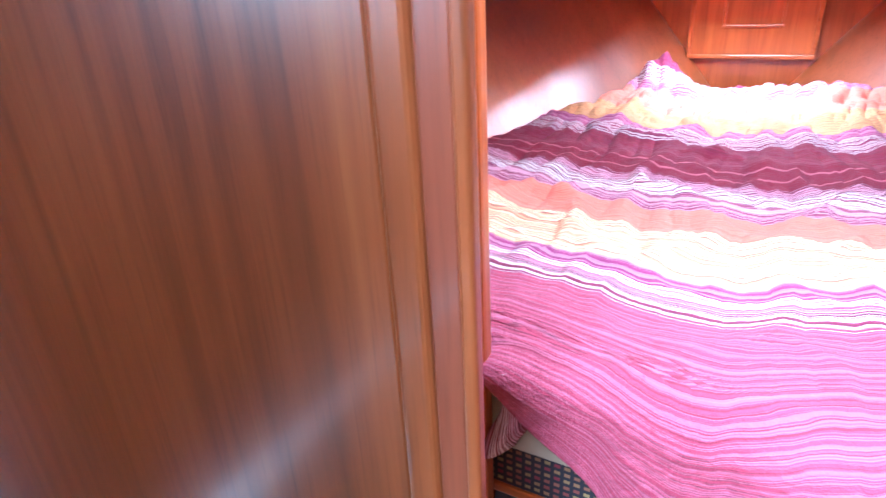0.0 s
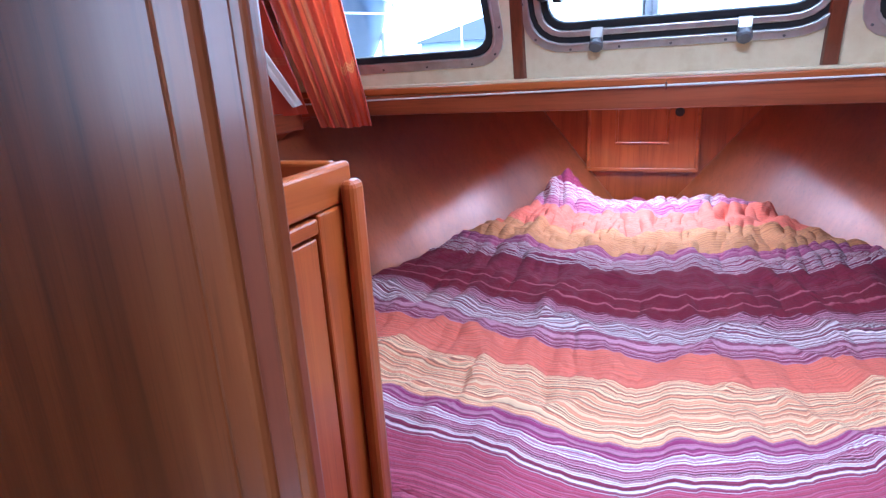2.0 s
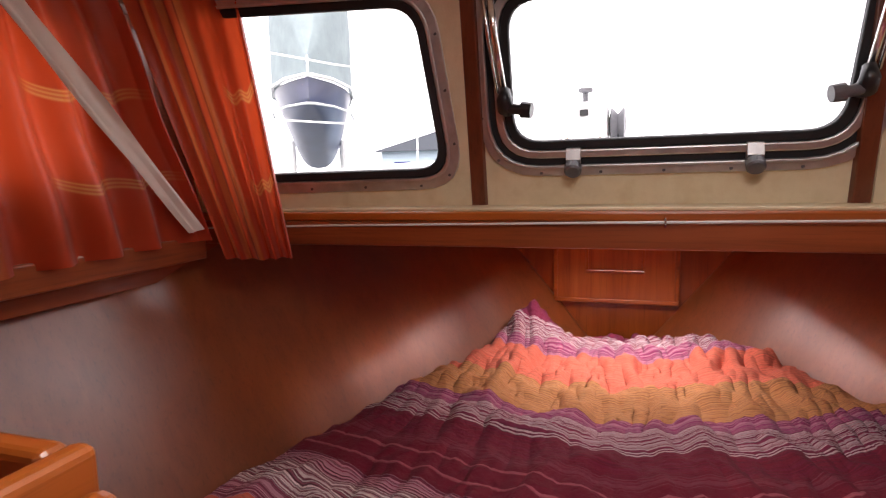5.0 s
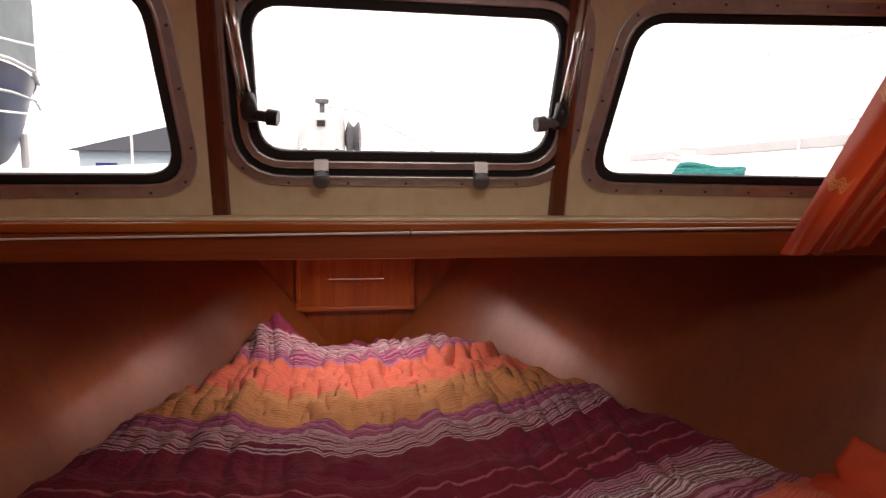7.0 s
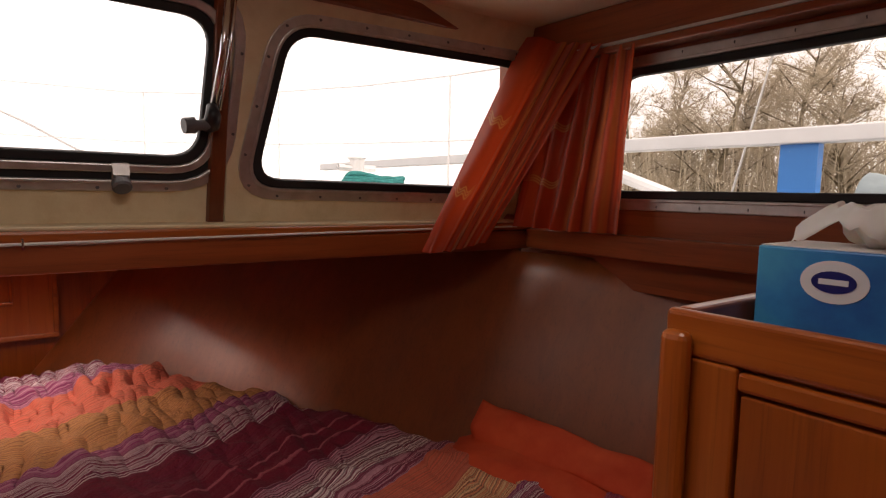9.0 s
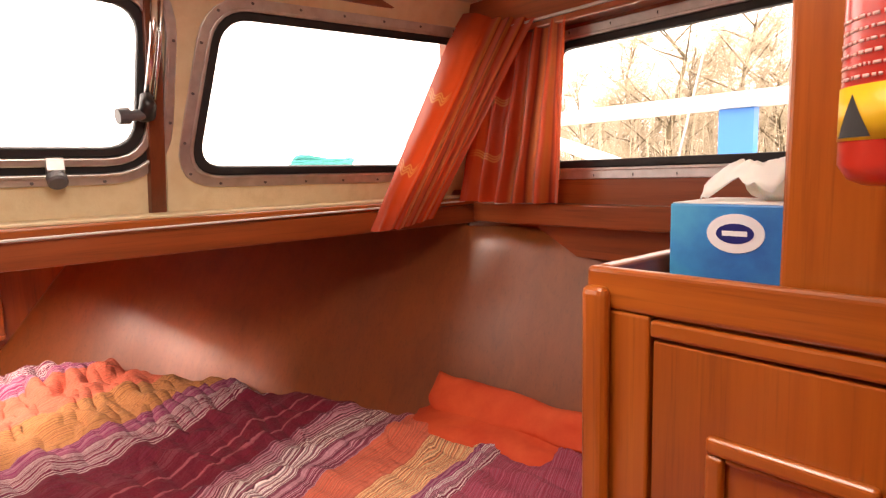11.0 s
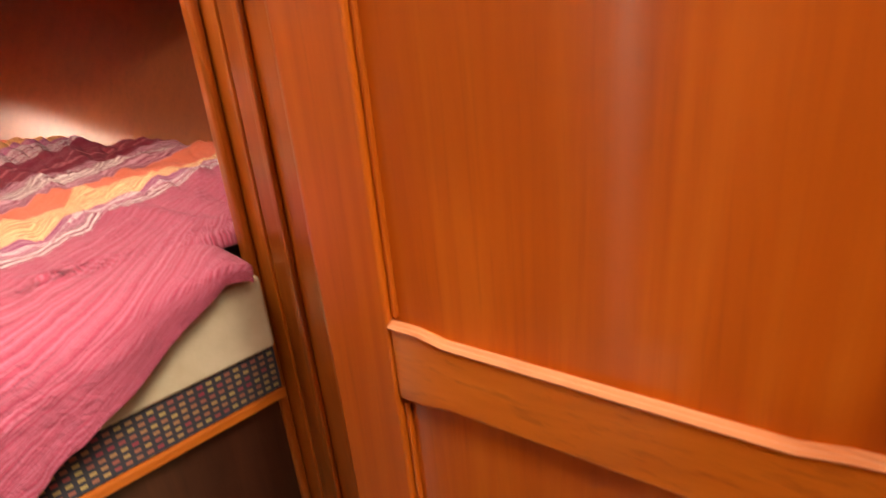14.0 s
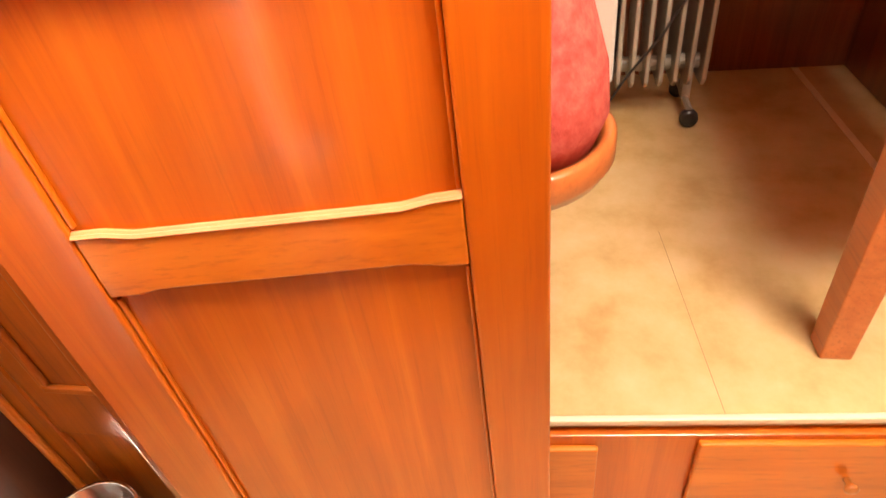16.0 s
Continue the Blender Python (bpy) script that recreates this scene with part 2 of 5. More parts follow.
def ring(pl, inner, outer, d0, d1, bm=None):
    """A flat ring with thickness between two loops of a plane."""
    bm = bm or bmesh.new()
    L = [[bm.verts.new(pl.at(p, d)) for p in loop] for loop, d in ((inner, d0), (inner, d1), (outer, d1), (outer, d0))]
    n = len(inner)
    for A, B in zip(L, L[1:] + L[:1]):
        for k in range(n):
            bm.faces.new((A[k], A[(k + 1) % n], B[(k + 1) % n], B[k]))
    return bm


def wall_panel(pl, outer, holes, d0, d1):
    """A wall of a plane with openings that go through it."""
    from mathutils.geometry import tessellate_polygon
    bm = bmesh.new()
    loops = [[Vector(p).to_3d() for p in outer]] + [[Vector(p).to_3d() for p in h] for h in holes]
    flat = [p for l in loops for p in l]
    tris = tessellate_polygon(loops)
    for d in (d0, d1):
        vs = [bm.verts.new(pl.at(p, d)) for p in flat]
        for t in tris:
            bm.faces.new([vs[i] for i in t])
    bm.verts.ensure_lookup_table()
    n, k = len(flat), 0
    for l in loops:
        m = len(l)
        for i in range(m):
            a, b = k + i, k + (i + 1) % m
            bm.faces.new((bm.verts[a], bm.verts[b], bm.verts[n + b], bm.verts[n + a]))
        k += m
    return bm


# ---- large structure: cabin shell ----
CEIL = 2.14
SHELF_Z, SHELF_Y, WALL_Y = 1.63, 1.475, 1.60
LEAN_V = (0, -0.10, 0.45)
P_C = Plane((0, 1.60, 1.65), (1, 0, 0), LEAN_V)
P_R = Plane((0.34, 1.597, 1.65), (0.78, -0.057, 0), LEAN_V)
P_L = Plane((-0.36, 1.59, 1.65), (0.64, 0.09, 0), LEAN_V)
Q_C = [(-0.285, 0.122), (0.29, 0.124), (0.305, 0.39), (-0.288, 0.39)]
Q_R = [(0.062, 0.085), (0.66, 0.08), (0.742, 0.398), (0.118, 0.39)]
Q_L = [(-0.55, 0.068), (-0.072, 0.073), (-0.112, 0.395), (-0.62, 0.40)]
R_WIN = 0.055


def window_set(name, pl, quad, label, sash=False, radius=R_WIN):
    w = tagged(empty(name), label, "window", kind="structure")
    g = 0.014
    loops = {d: rounded(inset(quad, -d), radius + d) for d in (0.0, g, 0.030, 0.034, 0.062, 0.066)}
    pane = bmesh.new()
    pane.faces.new([pane.verts.new(pl.at(p, -0.010)) for p in loops[0.0]])
    p = part("pane", pane, M_GLASS, w)
    p.visible_shadow = False
    part("gasket", ring(pl, rounded(inset(quad, 0.004), radius), loops[g], -0.012, 0.006), M_RUBBER, w, smooth=False, bevel=0.003)
    if sash:
        part("sash_frame", ring(pl, loops[g], loops[0.030], -0.012, 0.010), M_ALU, w, bevel=0.003)
        part("seal", ring(pl, loops[0.030], rounded(inset(quad, -0.044), radius + 0.044), -0.012, 0.003), M_RUBBER, w)
        lo, hi = 0.044, 0.066
    else:
        lo, hi = g, 0.040
    part("window_frame", ring(pl, rounded(inset(quad, -lo), radius + lo), rounded(inset(quad, -hi), radius + hi), -0.002, 0.006), M_ALU, w, bevel=0.002)
    part("frame_lip", ring(pl, rounded(inset(quad, -lo), radius + lo), rounded(inset(quad, -lo - 0.007), radius + lo + 0.007), 0.006, 0.011), M_ALU, w, bevel=0.002)
    mid = rounded(inset(quad, -(lo + hi) / 2 - 0.004), radius + (lo + hi) / 2 + 0.004, 2)
    per = []
    for i in range(len(mid)):
        a, b = mid[i], mid[(i + 1) % len(mid)]
        k = max(1, round((b - a).length / 0.105))
        per += [a.lerp(b, j / k) for j in range(k)]
    me = None
    for q in per:
        at = pl.at(q, 0.0065)
        if me is None:
            me = part("screw", lathe([(0.0032, 0.0), (0.0034, 0.0008), (0.002, 0.0016)], (0, 0, 0), "Y", 10), M_GREYPL, w)
            me.matrix_basis = Matrix.Translation(at)
            data = me.data
        else:
            s = new("screw", data)
            s.parent = w
            s.matrix_basis = Matrix.Translation(at)
    return w


def front_panel(name, pl, outer, quad, hole_out):
    ob = part(name, wall_panel(pl, outer, [rounded(inset(quad, -hole_out), R_WIN + hole_out)], -0.03, 0.0), M_CREAM)
    return tagged(ob, "cream vinyl covered front wall of the cabin with a window opening", "wall", kind="structure")


front_panel("wall_front_1", P_C, [(-0.36, -0.03), (0.345, -0.03), (0.345, 0.56), (-0.36, 0.56)], Q_C, 0.050)
front_panel("wall_front_2", P_R, [(0.006, -0.03), (0.83, -0.03), (0.83, 0.56), (0.006, 0.56)], Q_R, 0.016)
front_panel("wall_front_3", P_L, [(-0.70, -0.03), (-0.003, -0.03), (-0.003, 0.56), (-0.70, 0.56)], Q_L, 0.016)
W_C = window_set("window_1", P_C, Q_C, "opening cabin window in an aluminium frame with rubber seal", sash=True)
window_set("window_2", P_R, Q_R, "fixed cabin window with rounded aluminium frame")
window_set("window_3", P_L, Q_L, "fixed cabin window with rounded aluminium frame")

for i, x in enumerate((-0.362, 0.326)):
    base, top = P_C.at((x, -0.01), 0.0), P_C.at((x * 0.985, 0.55), 0.0)
    d = (top - base)
    bm = bmesh.new()
    for s in (0, 1):
        c = base + d * s
        for dx, dn in ((-0.018, 0.0), (0.018, 0.0), (0.014, 0.014), (-0.014, 0.014)):
            bm.verts.new(c + P_C.u * dx + P_C.n * dn)
    bm.verts.ensure_lookup_table()
    v = bm.verts
    for k in range(4):
        bm.faces.new((v[k], v[(k + 1) % 4], v[4 + (k + 1) % 4], v[4 + k]))
    bm.faces.new(v[0:4])
    bm.faces.new(v[4:8])
    tagged(part("trim_mullion_%d" % (i + 1), bm, M_MAHOG, bevel=0.002), "mahogany strip covering the joint between front windows", "trim", kind="structure")

# shelf below the front windows, its beam and the curtain wire
tagged(part("trim_front_shelf", prism([(-1.04, 1.70), (-1.04, 1.452), (-0.4, 1.472), (0.4, 1.475), (1.12, 1.455), (1.12, 1.70)], 1.622, 1.640), M_TEAK_X, bevel=0.004), "varnished teak shelf under the front windows", "shelf", kind="structure")
tagged(part("trim_front_liner", prism([(-1.04, 1.70), (-1.04, 1.475), (-0.4, 1.495), (0.4, 1.498), (1.12, 1.478), (1.12, 1.70)], 1.640, 1.646), M_CREAM, bevel=0.002), "cream vinyl lining on the window shelf", "shelf", kind="structure")
tagged(part("trim_front_beam", prism([(-1.04, 1.55), (-1.04, 1.448), (-0.4, 1.468), (0.4, 1.471), (1.12, 1.451), (1.12, 1.55)], 1.572, 1.6215), M_MAHOG_X, bevel=0.004), "mahogany beam across the cabin below the windows", "beam", kind="structure")
wire = tagged(empty("curtain_wire"), "white plastic curtain wire stretched along the front shelf", "curtain wire")
part("wire", sweep([(-1.0, 1.444, 1.606), (-0.66, 1.458, 1.613), (0, 1.462, 1.622), (0.753, 1.458, 1.630), (1.05, 1.45, 1.632)], 0.0022, 8), mat("white_plastic", (0.7, 0.68, 0.62), 0.4), wire)
part("hook", sweep([(0.0, 1.470, 1.628), (0.0, 1.459, 1.629), (0.0, 1.457, 1.618), (0.0, 1.461, 1.614)], 0.0022, 8), M_STEEL, wire)

# hull sides of the forepeak, bulkhead at the bow and the deck over it
HW = [(0.2, 1.04), (0.6, 1.02), (1.0, 0.97), (1.3, 0.88), (1.6, 0.77), (1.9, 0.61), (2.2, 0.41), (2.52, 0.15)]
FLARE = [(0.2, 0.25), (1.0, 0.42), (1.6, 0.62), (2.52, 0.80)]
MID = [(0.2, 0.06), (1.0, 0.05), (1.6, 0.0), (2.2, -0.07), (2.52, -0.105)]


def hull(y, z, side):
    return table_at(MID, y) + side * max(0.02, table_at(HW, y) + table_at(FLARE, y) * (z - 1.16))


def hull_point(y, v, side):
    """Below the side ledges the lining stops short; ahead of the shelf it runs up to the deck."""
    top = 1.565 if side > 0 and y < 1.49 else 1.66
    z = lerp(0.70, top, v)
    return (hull(y, z, side), y, z)


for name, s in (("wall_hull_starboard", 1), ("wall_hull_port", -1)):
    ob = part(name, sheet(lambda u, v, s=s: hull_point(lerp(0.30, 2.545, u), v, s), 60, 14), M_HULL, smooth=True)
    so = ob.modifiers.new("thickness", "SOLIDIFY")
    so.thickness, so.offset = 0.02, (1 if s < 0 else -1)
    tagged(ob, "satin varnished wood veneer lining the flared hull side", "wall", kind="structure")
bulk = part("wall_bow", prism([(-0.20, 0.7), (0.02, 0.7), (0.06, 1.0), (0.5, 1.66), (-0.72, 1.66), (-0.26, 1.0)], 2.52, 2.55, "Y"), M_BULK, bevel=0.0)
tagged(bulk, "varnished wooden bulkhead closing the bow above the bed", "wall", kind="structure")
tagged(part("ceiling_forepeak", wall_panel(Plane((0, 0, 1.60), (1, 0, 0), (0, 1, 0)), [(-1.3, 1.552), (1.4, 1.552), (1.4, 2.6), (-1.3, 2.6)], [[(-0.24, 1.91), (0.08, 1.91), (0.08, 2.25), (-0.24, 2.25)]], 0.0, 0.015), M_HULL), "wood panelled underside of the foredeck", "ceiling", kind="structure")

# Strips added to stop sky light falling between cabin wall and hull lining.
tagged(part("deck_light_seal_1", box(1.1555, 1.75, 0.10, 1.74, 1.567, 1.600), M_WHITE), "unseen white strip added outside the cabin wall to block sky light", "deck", kind="structure")
tagged(part("deck_light_seal_2", box(-1.75, -1.0305, 0.10, 1.74, 1.567, 1.600), M_WHITE), "unseen white strip added outside the cabin wall to block sky light", "deck", kind="structure")
# Hidden boards added where outside light leaked in under berth and cabinets.
tagged(part("floor_bilge", box(-1.35, 1.35, 0.662, 2.6, 0.66, 0.695), M_MAHOG_Y), "unseen dark boards added to block outside light under the berth", "floor", kind="structure")
for i, (x0, x1) in enumerate(((1.02, 1.35), (-1.35, -1.02))):
    tagged(part("wall_side_low_%d" % (i + 1), box(x0, x1, 0.311, 0.661, -0.02, 0.695), M_MAHOG), "unseen dark boards added to block outside light behind the cabinet", "wall", kind="structure")

# Hatch-like housing added out of view for the invented cabin lamp.
roof_lamp_box = tagged(empty("ceiling_lamp_box"), "unseen square box with a white coaming, added round the cabin lamp", "deck hatch", kind="structure")
for x0, x1, y0, y1 in ((-0.150, -0.1205, 0.43, 0.89), (0.2805, 0.310, 0.43, 0.89), (-0.12, 0.28, 0.43, 0.4595), (-0.12, 0.28, 0.8605, 0.89)):
    part("coaming", box(x0, x1, y0, y1, CEIL + 0.0405, 2.32), M_WHITE, roof_lamp_box)
part("hatch_lid", box(-0.16, 0.32, 0.42, 0.90, 2.3205, 2.335), M_WHITE, roof_lamp_box, bevel=0.004)

hatch = tagged(empty("window_hatch"), "square deck hatch over the berth with a pale coaming", "deck hatch", kind="structure")
for x0, x1, y0, y1 in ((-0.2395, -0.226, 1.9105, 2.2495), (0.066, 0.0795, 1.9105, 2.2495), (-0.2255, 0.0655, 1.9105, 1.924), (-0.2255, 0.0655, 2.236, 2.2495)):
    part("coaming", box(x0, x1, y0, y1, 1.555, 1.745), M_TEAK, hatch)
part("hatch_lid", box(-0.265, 0.105, 1.885, 2.275, 1.746, 1.758), M_WHITE, hatch, bevel=0.004)

# locker door in the bow bulkhead
locker = tagged(empty("door_locker"), "small varnished teak locker door with a raised bead and finger hole", "locker door", kind="structure")
part("door_leaf", box(-0.318, 0.108, 2.503, 2.519, 1.243, 1.545), M_TEAK, locker, bevel=0.003)
for a in ((-0.318, 0.108, 1.243, 1.258), (-0.318, 0.108, 1.53, 1.545), (-0.318, -0.303, 1.258, 1.53), (0.093, 0.108, 1.258, 1.53)):
    part("edge_moulding", box(a[0], a[1], 2.495, 2.503, a[2], a[3]), M_TEAK_X, locker, bevel=0.003)
for a in ((-0.205, -0.005, 1.352, 1.362), (-0.205, -0.005, 1.488, 1.498), (-0.205, -0.195, 1.362, 1.488), (-0.015, -0.005, 1.362, 1.488)):
    part("bead", box(a[0], a[1], 2.494, 2.503, a[2], a[3]), M_TEAK_X, locker, bevel=0.003)
part("finger_hole", lathe([(0.017, -0.003), (0.017, 0.0), (0.012, 0.0), (0.012, -0.004)], (0.03, 2.502, 1.475), "Y", 20), M_BLACK, locker)

# side walls with their windows, ledges and beams
P_S = Plane((1.125, 0, 1.60), (0, -1, 0), (0, 0, 1))
Q_S = [(-1.225, 0.125), (-0.36, 0.125), (-0.36, 0.385), (-1.20, 0.388)]
P_P = Plane((-1.0, 0, 1.60), (0, 1, 0), (0, 0, 1))
Q_P = [(0.40, 0.125), (1.20, 0.125), (1.18, 0.385), (0.40, 0.385)]
tagged(part("wall_starboard", wall_panel(P_S, [(-1.62, -0.10), (-0.25, -0.10), (-0.25, 0.56), (-1.62, 0.56)], [rounded(inset(Q_S, -0.016), 0.06)], -0.03, 0.0), M_MAHOG_Y), "dark mahogany cabin side with a long window", "wall", kind="structure")
tagged(part("wall_port", wall_panel(P_P, [(0.25, -0.10), (1.60, -0.10), (1.60, 0.56), (0.25, 0.56)], [rounded(inset(Q_P, -0.016), 0.06)], -0.03, 0.0), M_MAHOG_Y), "dark mahogany cabin side with a long window", "wall", kind="structure")
window_set("window_4", P_S, Q_S, "long side window with slim aluminium frame", radius=0.04)
window_set("window_5", P_P, Q_P, "long side window with slim aluminium frame behind curtains", radius=0.04)
tagged(part("trim_side_beam_1", box(1.085, 1.1245, 0.33, 1.452, 1.575, 1.628), M_MAHOG_Y, bevel=0.004), "mahogany ledge along the cabin side below the window", "beam", kind="structure")
tagged(part("trim_side_beam_2", box(-0.9995, -0.945, 0.33, 1.447, 1.540, 1.590), M_MAHOG_Y, bevel=0.004), "mahogany ledge along the cabin side below the window", "beam", kind="structure")
for i, (x0, x1) in enumerate(((1.075, 1.1245), (-0.9995, -0.95))):
    tagged(part("trim_top_beam_%d" % (i + 1), box(x0, x1, 0.33, 1.50, 2.035, 2.1385), M_MAHOG_Y, bevel=0.004), "mahogany moulding where side wall meets ceiling", "trim", kind="structure")
    tagged(part("trim_track_%d" % (i + 1), box(x0 - (0.006 if i == 0 else -0.006), x0 if i == 0 else x1, 0.34, 1.49, 2.05, 2.056) if i == 0 else box(x1, x1 + 0.006, 0.34, 1.49, 2.05, 2.056), M_ALU), "thin aluminium curtain track along the top moulding", "curtain track", kind="structure")
tagged(part("trim_top_front", box(-1.0, 1.10, 1.46, 1.52, 2.095, 2.1385), M_MAHOG_X, bevel=0.004), "mahogany moulding above the front windows", "trim", kind="structure")
tagged(part("ceiling", wall_panel(Plane((0, 0, CEIL), (1, 0, 0), (0, 1, 0)), [(-1.3, 0.2), (1.4, 0.2), (1.4, 1.62), (-1.3, 1.62)], [[(-0.12, 0.46), (0.28, 0.46), (0.28, 0.86), (-0.12, 0.86)]], 0.0, 0.04), M_CEIL), "cream vinyl cabin ceiling", "ceiling", kind="structure")

# transverse bulkhead with the doorway
tagged(part("wall_bulkhead_port", box(-1.30, -0.2075, 0.286, 0.301, 0.0, CEIL), M_BROWN, bevel=0.003), "dark varnished teak bulkhead beside the cabin doorway", "wall", kind="structure")
tagged(part("trim_casing_1", box(-0.207, -0.177, 0.281, 0.294, 0.0, 2.02), M_BROWN, bevel=0.006, seg=3), "rounded teak casing strip at the doorway", "door frame", kind="structure")
# Darker mahogany stands in for the shade inside the rebate.
tagged(part("trim_casing_2", box(-0.1765, -0.152, 0.2835, 0.288, 0.0, 2.02), M_MAHOG, bevel=0.003), "rebate of the teak door frame, recess shade given as darker wood", "door frame", kind="structure")
tagged(part("trim_casing_3", box(-0.1425, -0.132, 0.262, 0.273, 0.0, 2.02), M_BROWN, bevel=0.003, seg=3), "rounded teak door post", "door frame", kind="structure")
tagged(part("wall_bulkhead_starboard", box(0.46, 1.30, 0.255, 0.33, 0.0, CEIL), M_TEAK, bevel=0.003), "varnished teak bulkhead beside the cabin doorway", "wall", kind="structure")
tagged(part("trim_casing_4", box(0.402, 0.4595, 0.285, 0.345, 0.0, 2.02), M_TEAK, bevel=0.007, seg=3), "rounded teak door post", "door frame", kind="structure")
tagged(part("trim_header", box(-0.207, 0.4595, 0.272, 0.33, 2.0205, CEIL), M_TEAK_X, bevel=0.003), "teak header above the doorway", "door frame", kind="structure")
tagged(part("wall_pillar", box(0.505, 0.530, 0.3305, 0.494, 1.585, CEIL - 0.001), M_TEAK, bevel=0.006, seg=3), "varnished teak partition post standing on the cabinet", "wall", kind="structure")

# sole of the fore cabin and passage, step edge and saloon
tagged(part("floor", box(-1.3, 0.86, -3.1, 0.66, -0.05, 0.0), M_LINO), "beige linoleum sole of the passage", "floor", kind="structure")
tagged(part("floor_saloon", prism([(2.05, -3.1), (2.05, 0.25), (0.545, 0.25), (0.823, -3.1)], 0.262, 0.296), M_LINO), "beige marbled linoleum floor of the raised saloon", "floor", kind="structure")
tagged(part("trim_floor_edge", prism([(0.545, 0.25), (0.533, 0.25), (0.811, -3.1), (0.823, -3.1)], 0.282, 0.2975), M_LINO_EDGE, bevel=0.003), "pale edging strip along the raised floor", "trim", kind="structure")
tagged(part("wall_saloon_side", wall_panel(Plane((1.98, 0, 0), (0, -1, 0), (0, 0, 1)), [(-0.33, 0.2), (3.1, 0.2), (3.1, 2.5), (-0.33, 2.5)], [], -0.05, 0.0), M_MAHOG), "dark red mahogany saloon wall", "wall", kind="structure")
# The opening is an addition that lets sky light into the saloon.
tagged(part("wall_port_side", wall_panel(Plane((-1.45, 0, 0), (0, 1, 0), (0, 0, 1)), [(-3.1, 0.0), (0.25, 0.0), (0.25, 2.5), (-3.1, 2.5)], [[(-2.3, 1.55), (-0.7, 1.55), (-0.7, 2.2), (-2.3, 2.2)]], -0.05, 0.0), M_TEAK), "teak panelled saloon wall with an unseen opening added for sky light", "wall", kind="structure")
tagged(part("wall_aft", wall_panel(Plane((0, AFT_Y, 0), (1, 0, 0), (0, 0, -1)), [(-1.5, 0.0), (2.05, 0.0), (2.05, -2.5), (-1.5, -2.5)], [], -0.05, 0.0), M_TEAK), "teak aft wall", "wall", kind="structure")
tagged(part("ceiling_saloon", wall_panel(Plane((0, 0, 2.45), (1, 0, 0), (0, 1, 0)), [(-1.5, -3.1), (2.05, -3.1), (2.05, 0.234), (-1.5, 0.234)], [[(-0.10, -1.4), (0.30, -1.4), (0.30, -0.5), (-0.10, -0.5)]], 0.0, 0.05), M_CEIL), "cream saloon ceiling", "ceiling", kind="structure")
tagged(part("wall_over_bulkhead", box(-1.5, 2.05, 0.18, 0.234, CEIL, 2.449), M_TEAK_X), "teak panel above the doorway bulkhead", "wall", kind="structure")
tagged(part("wall_saloon_end", box(1.30, 2.03, 0.20, 0.254, 0.0, 2.45), M_MAHOG), "dark mahogany end wall of the saloon", "wall", kind="structure")

# Out-of-view blocker: keeps the passage lamp off the port bulkhead.
tagged(part("wall_partition", box(-0.19, -0.145, -2.99, -0.03, 0.001, 2.449), M_TEAK), "unseen teak panel added to keep lamp light off the port bulkhead", "wall", kind="structure")

# ---- bed ----
M_SHEET = speckle(mat("beige_sheet", (0.48, 0.41, 0.29), 0.85), [(0.40, 0.33, 0.22), (0.52, 0.45, 0.33)], 0.10, 0.9, 0.03)
# Near-black wood: the shade under the berth is part of this colour.
M_PLY = wood("shade_dark_bed_board", (0.022, 0.007, 0.004), (0.036, 0.011, 0.006), (0.055, 0.018, 0.009), axis="Z", coat=0.1)
M_TICK = mat("dark_patterned_ticking", (0.03, 0.03, 0.04), 0.9)
t_ = M_TICK.node_tree
co_ = t_.nodes.new("ShaderNodeTexCoord")
sp_ = t_.nodes.new("ShaderNodeSeparateXYZ")
cb_ = t_.nodes.new("ShaderNodeCombineXYZ")
br_ = t_.nodes.new("ShaderNodeTexBrick")
br_.offset = 0.0
br_.inputs["Color1"].default_value = (0.20, 0.018, 0.04, 1)
br_.inputs["Color2"].default_value = (0.30, 0.22, 0.08, 1)
br_.inputs["Mortar"].default_value = (0.022, 0.022, 0.03, 1)
br_.inputs["Scale"].default_value = 1.0
br_.inputs["Brick Width"].default_value = 0.0145
br_.inputs["Row Height"].default_value = 0.0118
br_.inputs["Mortar Size"].default_value = 0.0034
br_.inputs["Mortar Smooth"].default_value = 0.3
t_.links.new(co_.outputs["Object"], sp_.inputs[0])
t_.links.new(sp_.outputs[0], cb_.inputs[0])
t_.links.new(sp_.outputs[2], cb_.inputs[1])
t_.links.new(cb_.outputs[0], br_.inputs["Vector"])
rows_ = t_.nodes.new("ShaderNodeTexWhiteNoise")
rows_.noise_dimensions = "1D"
sn_ = t_.nodes.new("ShaderNodeMath")
sn_.operation = "SNAP"
sn_.inputs[1].default_value = 0.0118
t_.links.new(sp_.outputs[2], sn_.inputs[0])
t_.links.new(sn_.outputs[0], rows_.inputs["W"])
mx_ = t_.nodes.new("ShaderNodeMix")
mx_.data_type, mx_.blend_type = "RGBA", "MIX"
rr_ = ramp_node(M_TICK, [(0.0, (0, 0, 0)), (0.42, (0, 0, 0)), (0.5, (0.85, 0.85, 0.85))], rows_.outputs[0], "CONSTANT")
t_.links.new(rr_.outputs[0], mx_.inputs[0])
t_.links.new(br_.outputs[0], mx_.inputs[6])
br2_ = t_.nodes.new("ShaderNodeTexBrick")
br2_.offset = 0.0
br2_.inputs["Color1"].default_value = (0.09, 0.10, 0.11, 1)
br2_.inputs["Color2"].default_value = (0.06, 0.07, 0.09, 1)
br2_.inputs["Mortar"].default_value = (0.02, 0.02, 0.026, 1)
